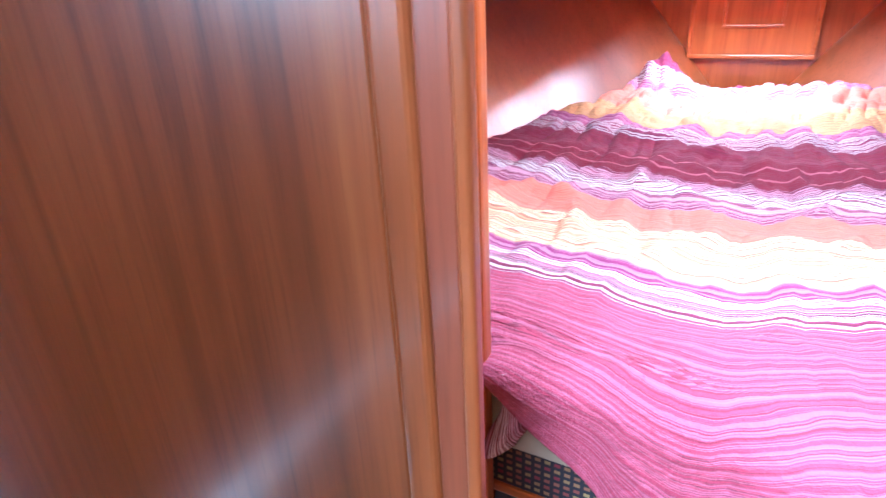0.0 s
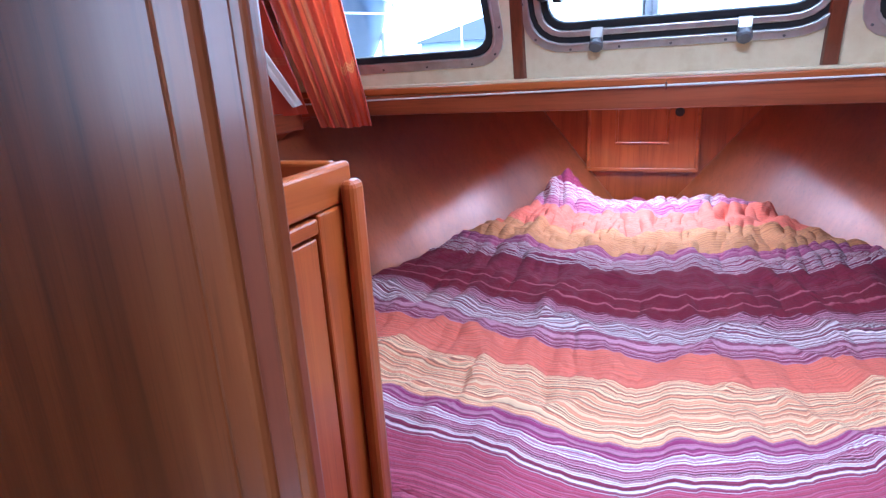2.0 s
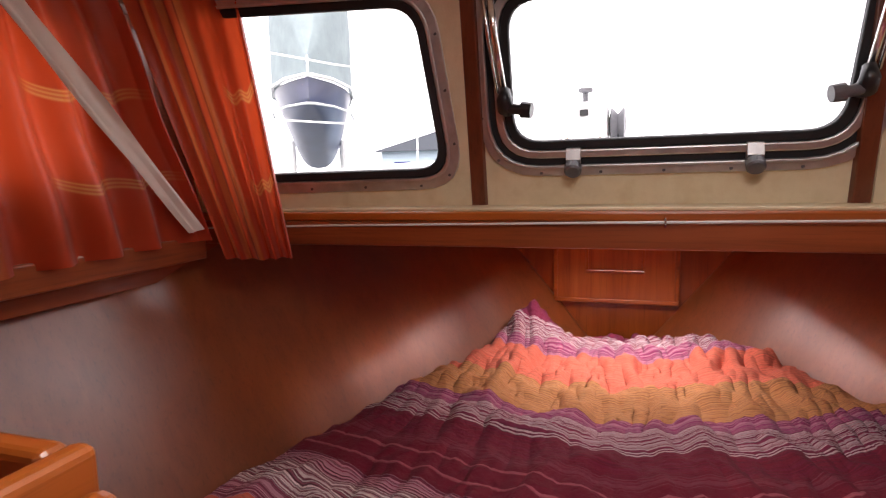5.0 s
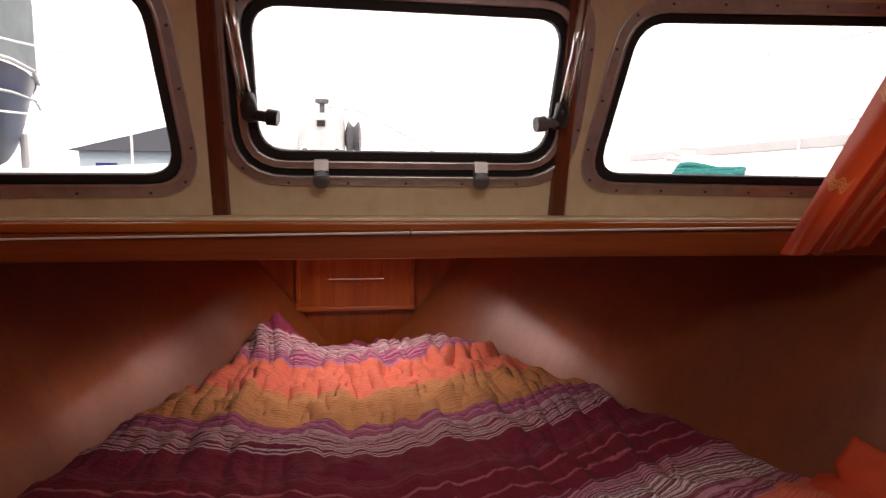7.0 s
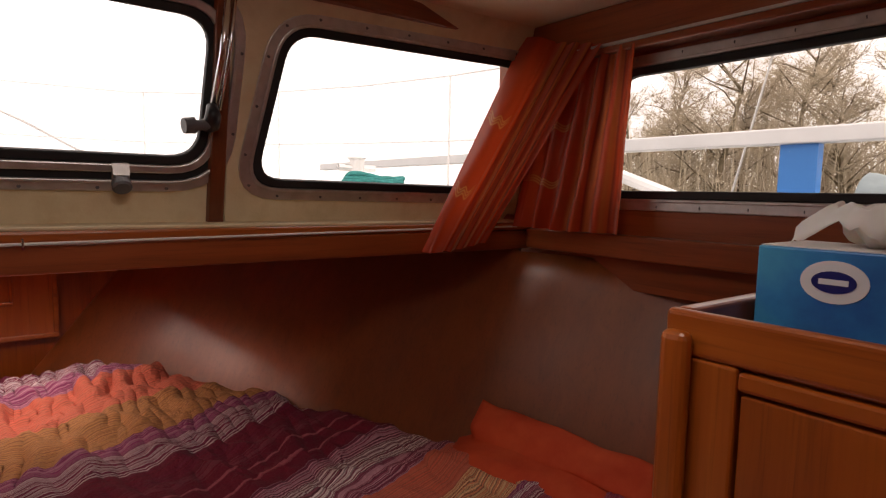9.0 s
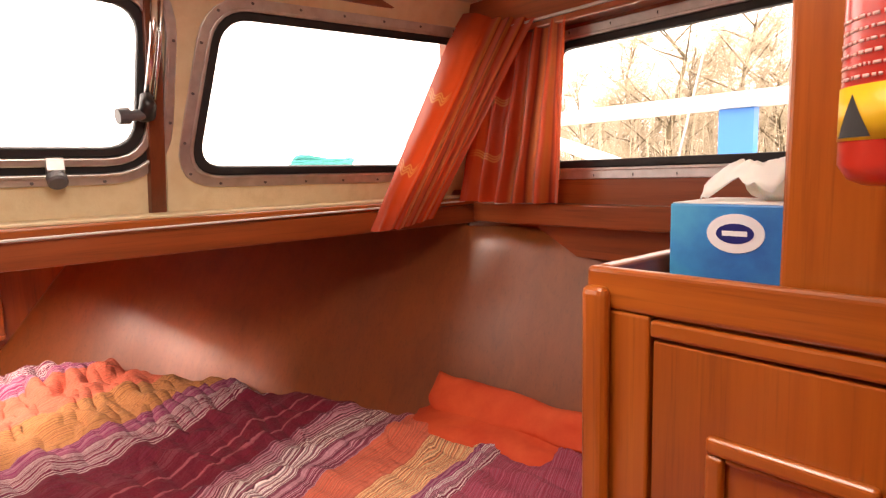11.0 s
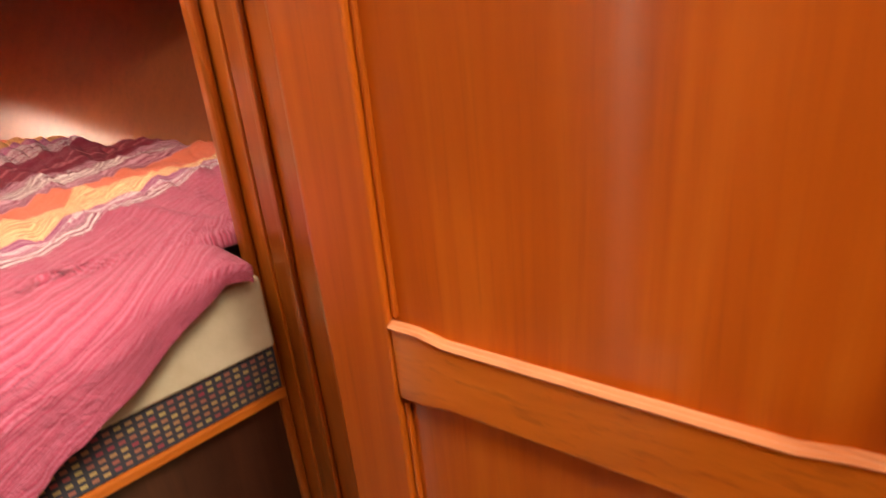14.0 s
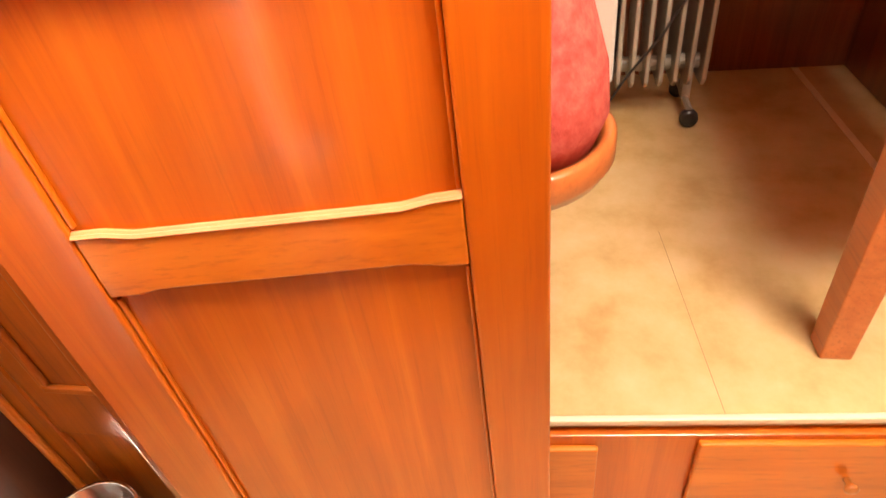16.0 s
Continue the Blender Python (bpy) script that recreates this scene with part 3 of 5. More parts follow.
for k, v in (("Scale", 1.0), ("Brick Width", 0.0145), ("Row Height", 0.0118), ("Mortar Size", 0.0034)):
    br2_.inputs[k].default_value = v
t_.links.new(cb_.outputs[0], br2_.inputs["Vector"])
t_.links.new(br2_.outputs[0], mx_.inputs[7])
t_.links.new(mx_.outputs[2], t_.nodes["Principled BSDF"].inputs["Base Color"])


def bed_outline(y, side):
    """Where the mattress ends: at the hull, or between the cabinets at its foot."""
    h = hull(max(y, 0.6), 1.05, side) - side * 0.01
    if side > 0 and y < 0.675:
        return 0.452
    if side < 0 and y < 0.605:
        return -0.295
    return h


bed = tagged(empty("bed"), "wedge shaped bow berth with dark patterned mattress on a board", "bed")


def slab(y0, z0, z1, bulge):
    bm = bmesh.new()
    ys = [y0, 0.6049, 0.6051, 0.640, 0.674, 0.676, 0.8, 1.0, 1.2, 1.4, 1.6, 1.8, 2.0, 2.2, 2.4, 2.5]
    loop = [(bed_outline(y, 1), y) for y in ys] + [(bed_outline(y, -1), y) for y in ys[::-1]]
    return prism(loop, z0, z1, "Z", bm)


part("mattress", slab(0.602, 0.857, 0.938, 0.0), M_TICK, bed, "dark mattress in multicoloured dotted ticking", bevel=0.012)
part("sheeted_mattress", slab(0.590, 0.940, 1.064, 0.01), M_SHEET, bed, "mattress under a creased beige sheet", bevel=0.03, seg=4)
part("edge_board", box(-0.295, 0.457, 0.600, 0.640, 0.836, 0.855), M_TEAK_X, bed, "light wooden lip under the mattress", bevel=0.004)
part("front_panel", box(-0.295, 0.457, 0.640, 0.660, 0.001, 0.836), M_PLY, bed, "panel below the berth, its shade put into near-black wood")

# duvet: striped cotton, wrinkled, hanging over the foot of the berth
M_DUVET = mat("striped_cotton", (0.4, 0.1, 0.15), 0.85)
t_ = M_DUVET.node_tree
at_ = t_.nodes.new("ShaderNodeAttribute")
at_.attribute_name = "stripe"
S0, S1 = 0.28, 2.48
fac_ = t_.nodes.new("ShaderNodeMapRange")
fac_.inputs[1].default_value, fac_.inputs[2].default_value = S0, S1
t_.links.new(at_.outputs["Fac"], fac_.inputs[0])
MAG, PLUM, MAROON = (0.34, 0.040, 0.085), (0.23, 0.020, 0.068), (0.21, 0.011, 0.036)
CORAL, OCHRE, CREAM_C = (0.72, 0.165, 0.10), (0.54, 0.25, 0.085), (0.84, 0.58, 0.32)
LILAC, WHITE_C, VIOLET = (0.62, 0.32, 0.40), (0.85, 0.75, 0.75), (0.28, 0.035, 0.13)
ZONES = [(0.28, MAG, (0.50, 0.15, 0.23), 0.6), (0.735, PLUM, WHITE_C, 0.8), (0.762, LILAC, PLUM, 0.95), (0.785, WHITE_C, VIOLET, 0.9), (0.80, VIOLET, LILAC, 0.6), (0.835, CREAM_C, (0.68, 0.24, 0.12), 0.85),
         (0.99, CORAL, (0.74, 0.26, 0.16), 0.3), (1.10, LILAC, PLUM, 0.9), (1.16, WHITE_C, PLUM, 0.9), (1.25, LILAC, PLUM, 0.95), (1.30, MAROON, MAROON, 0.0), (1.345, (0.50, 0.14, 0.18), MAROON, 0.3), (1.353, MAROON, MAROON, 0.0), (1.40, (0.50, 0.14, 0.18), MAROON, 0.3), (1.407, MAROON, MAROON, 0.0), (1.44, MAROON, LILAC, 0.12), (1.47, MAROON, PLUM, 0.4),
         (1.56, PLUM, WHITE_C, 0.6), (1.65, VIOLET, LILAC, 0.5), (1.70, OCHRE, (0.50, 0.22, 0.09), 0.6), (1.88, CORAL, (0.70, 0.22, 0.12), 0.4), (2.08, VIOLET, LILAC, 0.7), (2.16, PLUM, WHITE_C, 0.75), (2.32, PLUM, MAROON, 0.3)]
norm = [((s - S0) / (S1 - S0), a, b, k) for s, a, b, k in ZONES]
ra_ = ramp_node(M_DUVET, [(s, a) for s, a, b, k in norm], fac_.outputs[0], "CONSTANT")
rb_ = ramp_node(M_DUVET, [(s, b) for s, a, b, k in norm], fac_.outputs[0], "CONSTANT")
rk_ = ramp_node(M_DUVET, [(s, (k, k, k)) for s, a, b, k in norm], fac_.outputs[0], "CONSTANT")
sc_ = t_.nodes.new("ShaderNodeMath")
sc_.operation = "MULTIPLY"
sc_.inputs[1].default_value = 120.0
t_.links.new(at_.outputs["Fac"], sc_.inputs[0])
nz_ = t_.nodes.new("ShaderNodeTexNoise")
nz_.noise_dimensions = "1D"
nz_.inputs["Scale"].default_value, nz_.inputs["Detail"].default_value, nz_.inputs["Roughness"].default_value = 1.0, 2.0, 0.7
t_.links.new(sc_.outputs[0], nz_.inputs["W"])
th_ = ramp_node(M_DUVET, [(0.485, (0, 0, 0)), (0.515, (1, 1, 1))], nz_.outputs[0])
mu_ = t_.nodes.new("ShaderNodeMath")
mu_.operation = "MULTIPLY"
t_.links.new(th_.outputs[0], mu_.inputs[0])
t_.links.new(rk_.outputs[0], mu_.inputs[1])
mx_ = t_.nodes.new("ShaderNodeMix")
mx_.data_type = "RGBA"
t_.links.new(mu_.outputs[0], mx_.inputs[0])
t_.links.new(ra_.outputs[0], mx_.inputs[6])
t_.links.new(rb_.outputs[0], mx_.inputs[7])
sc2_ = t_.nodes.new("ShaderNodeMath")
sc2_.operation = "MULTIPLY"
sc2_.inputs[1].default_value = 270.0
t_.links.new(at_.outputs["Fac"], sc2_.inputs[0])
nz2_ = t_.nodes.new("ShaderNodeTexNoise")
nz2_.noise_dimensions = "1D"
nz2_.inputs["Scale"].default_value, nz2_.inputs["Detail"].default_value = 1.0, 1.0
t_.links.new(sc2_.outputs[0], nz2_.inputs["W"])
ln_ = ramp_node(M_DUVET, [(0.40, (0.42, 0.34, 0.38)), (0.45, (1.0, 1.0, 1.0)), (0.58, (1.0, 1.0, 1.0)), (0.66, (1.35, 1.3, 1.3))], nz2_.outputs[0])
ml_ = t_.nodes.new("ShaderNodeMix")
ml_.data_type, ml_.blend_type = "RGBA", "MULTIPLY"
t_.links.new(rk_.outputs[0], ml_.inputs[0])
t_.links.new(mx_.outputs[2], ml_.inputs[6])
t_.links.new(ln_.outputs[0], ml_.inputs[7])
t_.links.new(ml_.outputs[2], t_.nodes["Principled BSDF"].inputs["Base Color"])
t_.nodes["Principled BSDF"].inputs["Sheen Weight"].default_value = 0.03
co_ = t_.nodes.new("ShaderNodeTexCoord")
n2_ = node(M_DUVET, "ShaderNodeTexNoise", scale=38.0, detail=6, rough=0.65)
t_.links.new(co_.outputs["Object"], n2_.inputs["Vector"])
bp_ = t_.nodes.new("ShaderNodeBump")
bp_.inputs["Strength"].default_value, bp_.inputs["Distance"].default_value = 0.8, 0.012
t_.links.new(n2_.outputs[0], bp_.inputs["Height"])
t_.links.new(bp_.outputs[0], t_.nodes["Principled BSDF"].inputs["Normal"])

BASE = [(0.5, 1.10), (0.9, 1.115), (1.5, 1.120), (1.9, 1.130), (2.15, 1.150), (2.3, 1.135), (2.42, 1.10)]


def duvet_surface():
    bm = bmesh.new()
    lay = bm.verts.layers.float.new("stripe")
    NU, NV = 230, 330
    rows = []
    for j in range(NV + 1):
        a = lerp(2.42, 0.30, j / NV)
        row = []
        for i in range(NU + 1):
            u = lerp(-1, 1, i / NU)
            y = max(a, 0.60)
            side = 1 if u > 0 else -1
            lim = hull(y, 1.15, side) - side * 0.012
            c = table_at(MID, y)
            pinch = 1.0
            reach, soft_in = (0.735, 0.06) if side > 0 else (0.665, 0.06)
            if y < reach:
                k = min(1.0, (reach - y) / soft_in)
                lim = lerp(lim, (0.425 if side > 0 else -0.280), k * k * (3 - 2 * k))
                c = lerp(c, 0.08, k)
            x = c + abs(u) * (lim - c)
            drop = 0.0
            if a < 0.66:
                over = 0.66 - a
                hem = max(0.015, 0.235 * (1 - abs(x + 0.02) / (0.26 if x < -0.02 else 0.43)) + 0.012 * noise.noise(Vector((x * 8, 0, 3))))
                drop = max(0.0, over - 0.05) ** 1.1 / 0.277 * hem
                y = 0.66 - 0.093 * math.sin(min(1, over / 0.13) * math.pi / 2)
            p = Vector((x * 1.0, a * 1.0, 0.3))
            pleat = noise.noise(Vector((x * 11, a * 2.2, 0.0)))
            rid = 1 - abs(noise.noise(Vector((x * 5.5 + 3, a * 3.5, 1.7))))
            rid2 = 1 - abs(noise.noise(Vector((x * 9.0 + 8, a * 6.0, 5.1))))
            rid3 = 1 - 2 * abs(noise.noise(Vector((x * 21.0, a * 6.0 + 2, 7.7))))
            rid4 = 1 - 2 * abs(noise.noise(Vector((x * 38.0, a * 10.0 + 5, 3.3))))
            big = noise.noise(Vector((x * 2.2, a * 2.0, 4.0)))
            amp = 1.0 + 1.4 * max(0.0, min(1.0, (a - 1.55) / 0.4))
            relief = 0.007 * pleat + 0.021 * (rid ** 5 - 0.3) + 0.013 * (rid2 ** 5 - 0.3) + amp * 0.0085 * rid3 + amp * 0.0042 * rid4 + 0.0022 * (1 - 2 * abs(noise.noise(Vector((x * 62.0, a * 22.0, 6.1))))) + 0.018 * big
            relief *= 0.4 + 0.6 * max(0.0, min(1.0, (a - 0.66) / 0.3))
            if y < 0.88:
                calm = min(1.0, (0.88 - y) / 0.14) * min(1.0, max(0.0, abs(u) - 0.25) / 0.3)
                relief *= 1 - 0.92 * calm
            flat = max(0.0, min(1.0, (a - 0.50) / 0.14))
            z = table_at(BASE, y) + relief * flat
            y -= 0.5 * relief * (1 - flat)
            z += 0.115 * math.exp(-((x + 0.37) ** 2 / 0.007 + (a - 2.28) ** 2 / 0.010)) + 0.03 * math.exp(-((x - 0.20) ** 2 / 0.02 + (a - 2.25) ** 2 / 0.02))
            e = 1 - abs(u)
            z -= 0.05 * math.exp(-e / 0.05) * (1.0 if a > 0.8 else 0.3)
            z -= drop
            if a < 0.66:
                fold = noise.noise(Vector((x * 9, 0.4, 2.0)))
                y -= 0.022 * max(0.0, min(1.0, (0.42 - x) / 0.15)) * (fold + 0.5) * min(1, (0.66 - a) / 0.2) + 0.008 * pleat
            v = bm.verts.new((x, y, z))
            warp = 0.38 * max(0.0, x) ** 1.15 + 0.9 * max(0.0, x - 0.14) ** 1.3 * max(0.0, min(1.0, (1.15 - a) / 0.4)) + 0.16 * max(0.0, -x) ** 1.2
            v[lay] = a - warp + (0.4 if a < 0.72 else 1.0) * (0.010 * pleat + 0.006 * (rid ** 4 - 0.4) + 0.007 * rid3 + 0.004 * rid4) + 0.014 * big + 0.02 * noise.noise(Vector((x * 5, a * 0.7, 9)))
            v[lay] += 0.16 * math.exp(-((x + 0.36) ** 2 / 0.010 + (a - 2.28) ** 2 / 0.012))
            row.append(v)
        rows.append(row)
    for A, B in zip(rows, rows[1:]):
        for i in range(NU):
            bm.faces.new((A[i], A[i + 1], B[i + 1], B[i]))
    return bm


duvet = part("duvet", duvet_surface(), M_DUVET, smooth=True)
so = duvet.modifiers.new("thickness", "SOLIDIFY")
so.thickness, so.offset = 0.012, -1
tagged(duvet, "rumpled striped duvet in maroon, coral and ochre on the berth", "duvet")


fold = sheet(lambda u, v: (lerp(-0.272, -0.215, u) + 0.02 * math.sin(v * 4), 0.578 - 0.030 * math.sin(u * math.pi) - 0.012 * v, lerp(1.09, 0.955, v) + 0.02 * u), 12, 16)
lay_ = fold.verts.layers.float.new("stripe")
for v_ in fold.verts:
    v_[lay_] = 1.12 + (v_.co.x + 0.272) * 3.2
fo = part("folded_corner", fold, M_DUVET, duvet, "turned back corner with white and plum stripes", smooth=True)
fo.modifiers.new("thickness", "SOLIDIFY").thickness = 0.008


def cushion(name, centre, size, turn, material, label, category, seed=0.0):
    def f(a, b):
        th, ph = a * math.tau, (b - 0.5) * math.pi
        def se(v, e):
            return math.copysign(abs(v) ** e, v)
        x, y, z = se(math.cos(ph), 0.6) * se(math.cos(th), 0.45), se(math.cos(ph), 0.6) * se(math.sin(th), 0.45), se(math.sin(ph), 0.9)
        k = 1 + 0.10 * noise.noise(Vector((x * 2 + seed, y * 2, z)))
        z = z * (1 - 0.55 * max(abs(x), abs(y)) ** 4) + 0.25 * noise.noise(Vector((x * 3, y * 3 + seed, 1)))
        return Vector((x * size[0] * k, y * size[1] * k, z * size[2]))
    bm = sheet(f, 48, 24)
    bmesh.ops.remove_doubles(bm, verts=bm.verts, dist=0.0005)
    ob = part(name, bm, material, smooth=True)
    ob.matrix_basis = Matrix.Translation(centre) @ turn.to_matrix().to_4x4()
    return tagged(ob, label, category)


M_RED = speckle(mat("red_orange_cotton", (0.72, 0.09, 0.03), 0.85), [(0.62, 0.06, 0.02), (0.76, 0.12, 0.04)], 0.1, 0.4, 0.015)
pillow = cushion("pillow", (0.860, 1.165, 1.118), (0.105, 0.235, 0.040), Euler((0, radians(-8), radians(20))), M_RED, "soft red orange pillow leaning against the hull side", "pillow", 2.0)


def flap(u, v):
    """Loose end of the pillow cover, leaning on the hull side."""
    lo, hi = Vector((0.815, 1.335, 1.135)).lerp(Vector((0.905, 0.93, 1.15)), u), Vector((0.882, 1.375, 1.222)).lerp(Vector((0.955, 0.94, 1.222)), u)
    p = lo.lerp(hi, v)
    p.x -= 0.016 * math.sin(v * math.pi) + 0.012 * noise.noise(Vector((u * 4, v * 3, 2)))
    p.z += 0.012 * noise.noise(Vector((u * 5, v * 2, 8))) - 0.02 * u * v
    return p


flap_bm = sheet(flap, 36, 12)
flap_bm.transform(pillow.matrix_basis.inverted())
part("cover_flap", flap_bm, M_RED, pillow, "loose end of the red cover", smooth=True).modifiers.new("thickness", "SOLIDIFY").thickness = 0.010

# ---- cabinets flanking the doorway ----
def cabinet(name, side, x_face, y0, y1, label, dz=0.0):
    """Cabinet with a framed door facing the passage; side +1: its face looks towards -x."""
    c = tagged(empty(name), label, "cabinet")
    X = lambda d: x_face + side * d
    def bx(d0, d1, ya, yb, za, zb):
        return box(min(X(d0), X(d1)), max(X(d0), X(d1)), ya, yb, za + (dz if za > 0.1 else 0), zb + dz)
    part("body", bx(0.016, 0.52, y0, y1 - 0.004, 0.001, 1.572), M_TEAK, c)
    part("corner_post", bx(-0.016, 0.0015, y1 - 0.034, y1 - 0.006, 0.001, 1.594), M_TEAK, c, bevel=0.008, seg=3)
    part("fiddle_rail", bx(0.0018, 0.016, y0, y1 - 0.002, 1.569, 1.611), M_TEAK_Y, c, bevel=0.005, seg=3)
    part("fiddle_rail", bx(0.0165, 0.52, y1 - 0.020, y1 - 0.0035, 1.573, 1.611), M_TEAK_X, c, bevel=0.005, seg=3)
    part("tray_floor", bx(0.0165, 0.52, y0, y1 - 0.0205, 1.5725, 1.578), M_MAHOG_Y, c)
    part("stile", bx(0.002, 0.0155, y1 - 0.072, y1 - 0.004, 0.001, 1.5685), M_TEAK, c, bevel=0.003)
    part("top_rail", bx(0.002, 0.0155, y0, y1 - 0.0725, 1.549, 1.5655), M_TEAK_Y, c, bevel=0.003)
    d = part("cabinet_door", bx(0.004, 0.0155, y0 + 0.015, y1 - 0.0755, 0.32, 1.5455), M_TEAK, c, bevel=0.002)
    ya, yb, za, zb, w = y0 + 0.062, y1 - 0.131, 0.45, 1.472, 0.016
    for (a0, a1, b0, b1) in ((ya, yb, zb - w, zb), (ya, yb, za, za + w)):
        part("bead", bx(-0.006, 0.004, a0, a1, b0, b1), M_TEAK_Y, d, bevel=0.004, seg=3)
    for (a0, a1, b0, b1) in ((ya, ya + w, za + w + 0.0005, zb - w - 0.0005), (yb - w, yb, za + w + 0.0005, zb - w - 0.0005)):
        part("bead", bx(-0.006, 0.004, a0, a1, b0, b1), M_TEAK, d, bevel=0.004, seg=3)
    for (a0, a1, b0, b1) in ((ya + w, yb - w, zb - w - 0.006, zb - w),):
        part("bead", bx(-0.002, 0.004, a0, a1, b0, b1 - 0.0005), M_TEAK_Y, d, bevel=0.002)
    return c


cabinet("cabinet", 1, 0.472, 0.3455, 0.665, "varnished teak cabinet with a beaded door beside the berth")
cabinet("cabinet", -1, -0.285, 0.302, 0.590, "varnished teak cabinet with a beaded door and fiddled top", -0.014)

# ---- open door, hinged at the starboard door post ----
door = tagged(empty("door_1"), "open varnished teak door with framed panels and lever handle", "door", kind="structure")
ang = math.atan2(0.065, 0.387)
DOOR_M = Matrix.Translation((0.369, 0.283, 0)) @ Matrix.Rotation(-math.pi / 2 + ang, 4, "Z")
W_D, T_D = 0.565, 0.030


def dpart(name, bm, material, parent=None, **kw):
    """Door parts: x along the leaf from the hinge, y towards the back, z up."""
    bm.transform(DOOR_M)
    return part(name, bm, material, parent or door, **kw)


dpart("stile", box(0.0, 0.088, 0.0, T_D, 0.03, 1.99), M_DOOR, bevel=0.004, seg=3)
dpart("stile", box(0.481, W_D, 0.0, T_D, 0.03, 1.99), M_DOOR, bevel=0.004, seg=3)
M_DOOR_X = wood("varnished_teak_door_rail", dark=(0.44, 0.105, 0.011), mid=(0.58, 0.155, 0.018), light=(0.66, 0.20, 0.03), axis="Y", rough=(0.25, 0.4))


# Paler teak paints the highlight along the rails' upper edges.
M_RAIL_EDGE = wood("highlight_teak_moulding", dark=(0.54, 0.17, 0.06), mid=(0.66, 0.26, 0.12), light=(0.74, 0.34, 0.18), axis="Y", rough=(0.25, 0.35))


def rail_shape(z0, z1):
    """A rail whose edges swell towards the stiles."""
    e = 0.0055
    return [(0.0885, z0), (0.120, z0 + 0.0), (0.150, z0 + e), (0.420, z0 + e), (0.450, z0), (0.4805, z0 - 0.002), (0.4805, z1 + 0.002), (0.450, z1), (0.420, z1 - e), (0.150, z1 - e), (0.120, z1), (0.0885, z1)]


for z0, z1 in ((0.752, 0.836), (1.058, 1.140)):
    dpart("rail", prism(rail_shape(z0, z1), 0.001, T_D, "Y"), M_DOOR_X, bevel=0.0035, seg=3)
dpart("rail", box(0.0885, 0.4805, 0.001, T_D, 0.03, 0.17), M_DOOR_X, bevel=0.0035, seg=3)
dpart("rail", box(0.0885, 0.4805, 0.001, T_D, 1.87, 1.99), M_DOOR_X, bevel=0.0035, seg=3)
for z0, z1 in ((0.752, 0.836), (1.058, 1.140)):
    bm = bmesh.new()
    line = [p for p in rail_shape(z0, z1)[6:]]
    rows = [[bm.verts.new((x, yy, z + up)) for x, z in line] for yy, up in ((0.0, -0.003), (-0.0015, -0.001), (0.0015, 0.0018), (0.003, 0.0012), (0.005, 0.0035), (0.0075, 0.004), (0.0075, -0.0005))]
    for A, B in zip(rows, rows[1:]):
        for k in range(len(line) - 1):
            bm.faces.new((A[k], A[k + 1], B[k + 1], B[k]))
    dpart("rail_moulding", bm, M_RAIL_EDGE, label="rail moulding in paler teak that carries its top highlight")
dpart("panel", box(0.086, 0.484, 0.013, 0.022, 0.10, 1.93), M_DOOR)
for x in (0.0890, 0.4755):
    for z0, z1 in ((0.175, 0.745), (0.842, 1.050), (1.146, 1.865)):
        dpart("panel_bead", box(x, x + 0.005, 0.006, 0.0128, z0, z1), M_DOOR, bevel=0.002)
handle = dpart("door_handle", prism([(0.531 + 0.0165 * math.cos(a), 1.155 + 0.0165 * math.sin(a)) for a in np.linspace(math.pi, math.tau, 10)] + [(0.531 + 0.0165 * math.cos(a), 1.322 + 0.0165 * math.sin(a)) for a in np.linspace(0, math.pi, 10)], -0.006, -0.0005, "Y"), M_BLACK, label="black back plate with lever handle", bevel=0.002)
dpart("lever", sweep([(0.533, -0.005, 1.253), (0.533, -0.026, 1.253), (0.529, -0.033, 1.253), (0.519, -0.036, 1.251), (0.497, -0.036, 1.246), (0.474, -0.035, 1.244), (0.452, -0.034, 1.247)], [0.0095, 0.009, 0.009, 0.008, 0.0062, 0.0048, 0.0022], 14), M_STEEL, handle, label="chrome lever", smooth=True)
dpart("rose", lathe([(0.016, -0.0105), (0.016, -0.0062), (0.0115, -0.0125)], (0.533, 0, 1.253), "Y", 24), M_STEEL, handle)
for z in (1.154, 1.324):
    dpart("screw", lathe([(0.0045, -0.0065), (0.004, -0.0082), (0.0015, -0.0088)], (0.531, 0, z), "Y", 14), M_STEEL, handle)

# ---- window hardware ----
def on_c(u, v, d):
    return P_C.at((u, v), d)


for u in (-0.165, 0.152):
    h = part("hinge", bmesh.new(), M_ALU, W_C)
    bm = bmesh.new()
    for a in (-0.0135, 0.0135):
        for p in ((0.112, 0.006), (0.082, 0.006), (0.078, 0.020), (0.092, 0.026), (0.112, 0.016)):
            bm.verts.new(on_c(u + a, p[0], p[1]))
    bm.verts.ensure_lookup_table()
    v = bm.verts
    for k in range(5):
        bm.faces.new((v[k], v[(k + 1) % 5], v[5 + (k + 1) % 5], v[5 + k]))
    bm.faces.new(v[0:5])
    bm.faces.new(v[5:10])
    bm.to_mesh(h.data)
    bm.free()
    c = on_c(u, 0.080, 0.020)
    knob = bmesh.new()
    lathe([(0.013, 0.0), (0.0165, 0.004), (0.0165, 0.018), (0.013, 0.022)], (0, 0, 0), "Z", 20, knob)
    rot = P_C.n.lerp(-P_C.v, 0.35).normalized().to_track_quat("Z", "Y").to_matrix().to_4x4()
    knob.transform(Matrix.Translation(c) @ rot)
    part("knob", knob, M_GREYPL, h, "dark grey plastic knob")
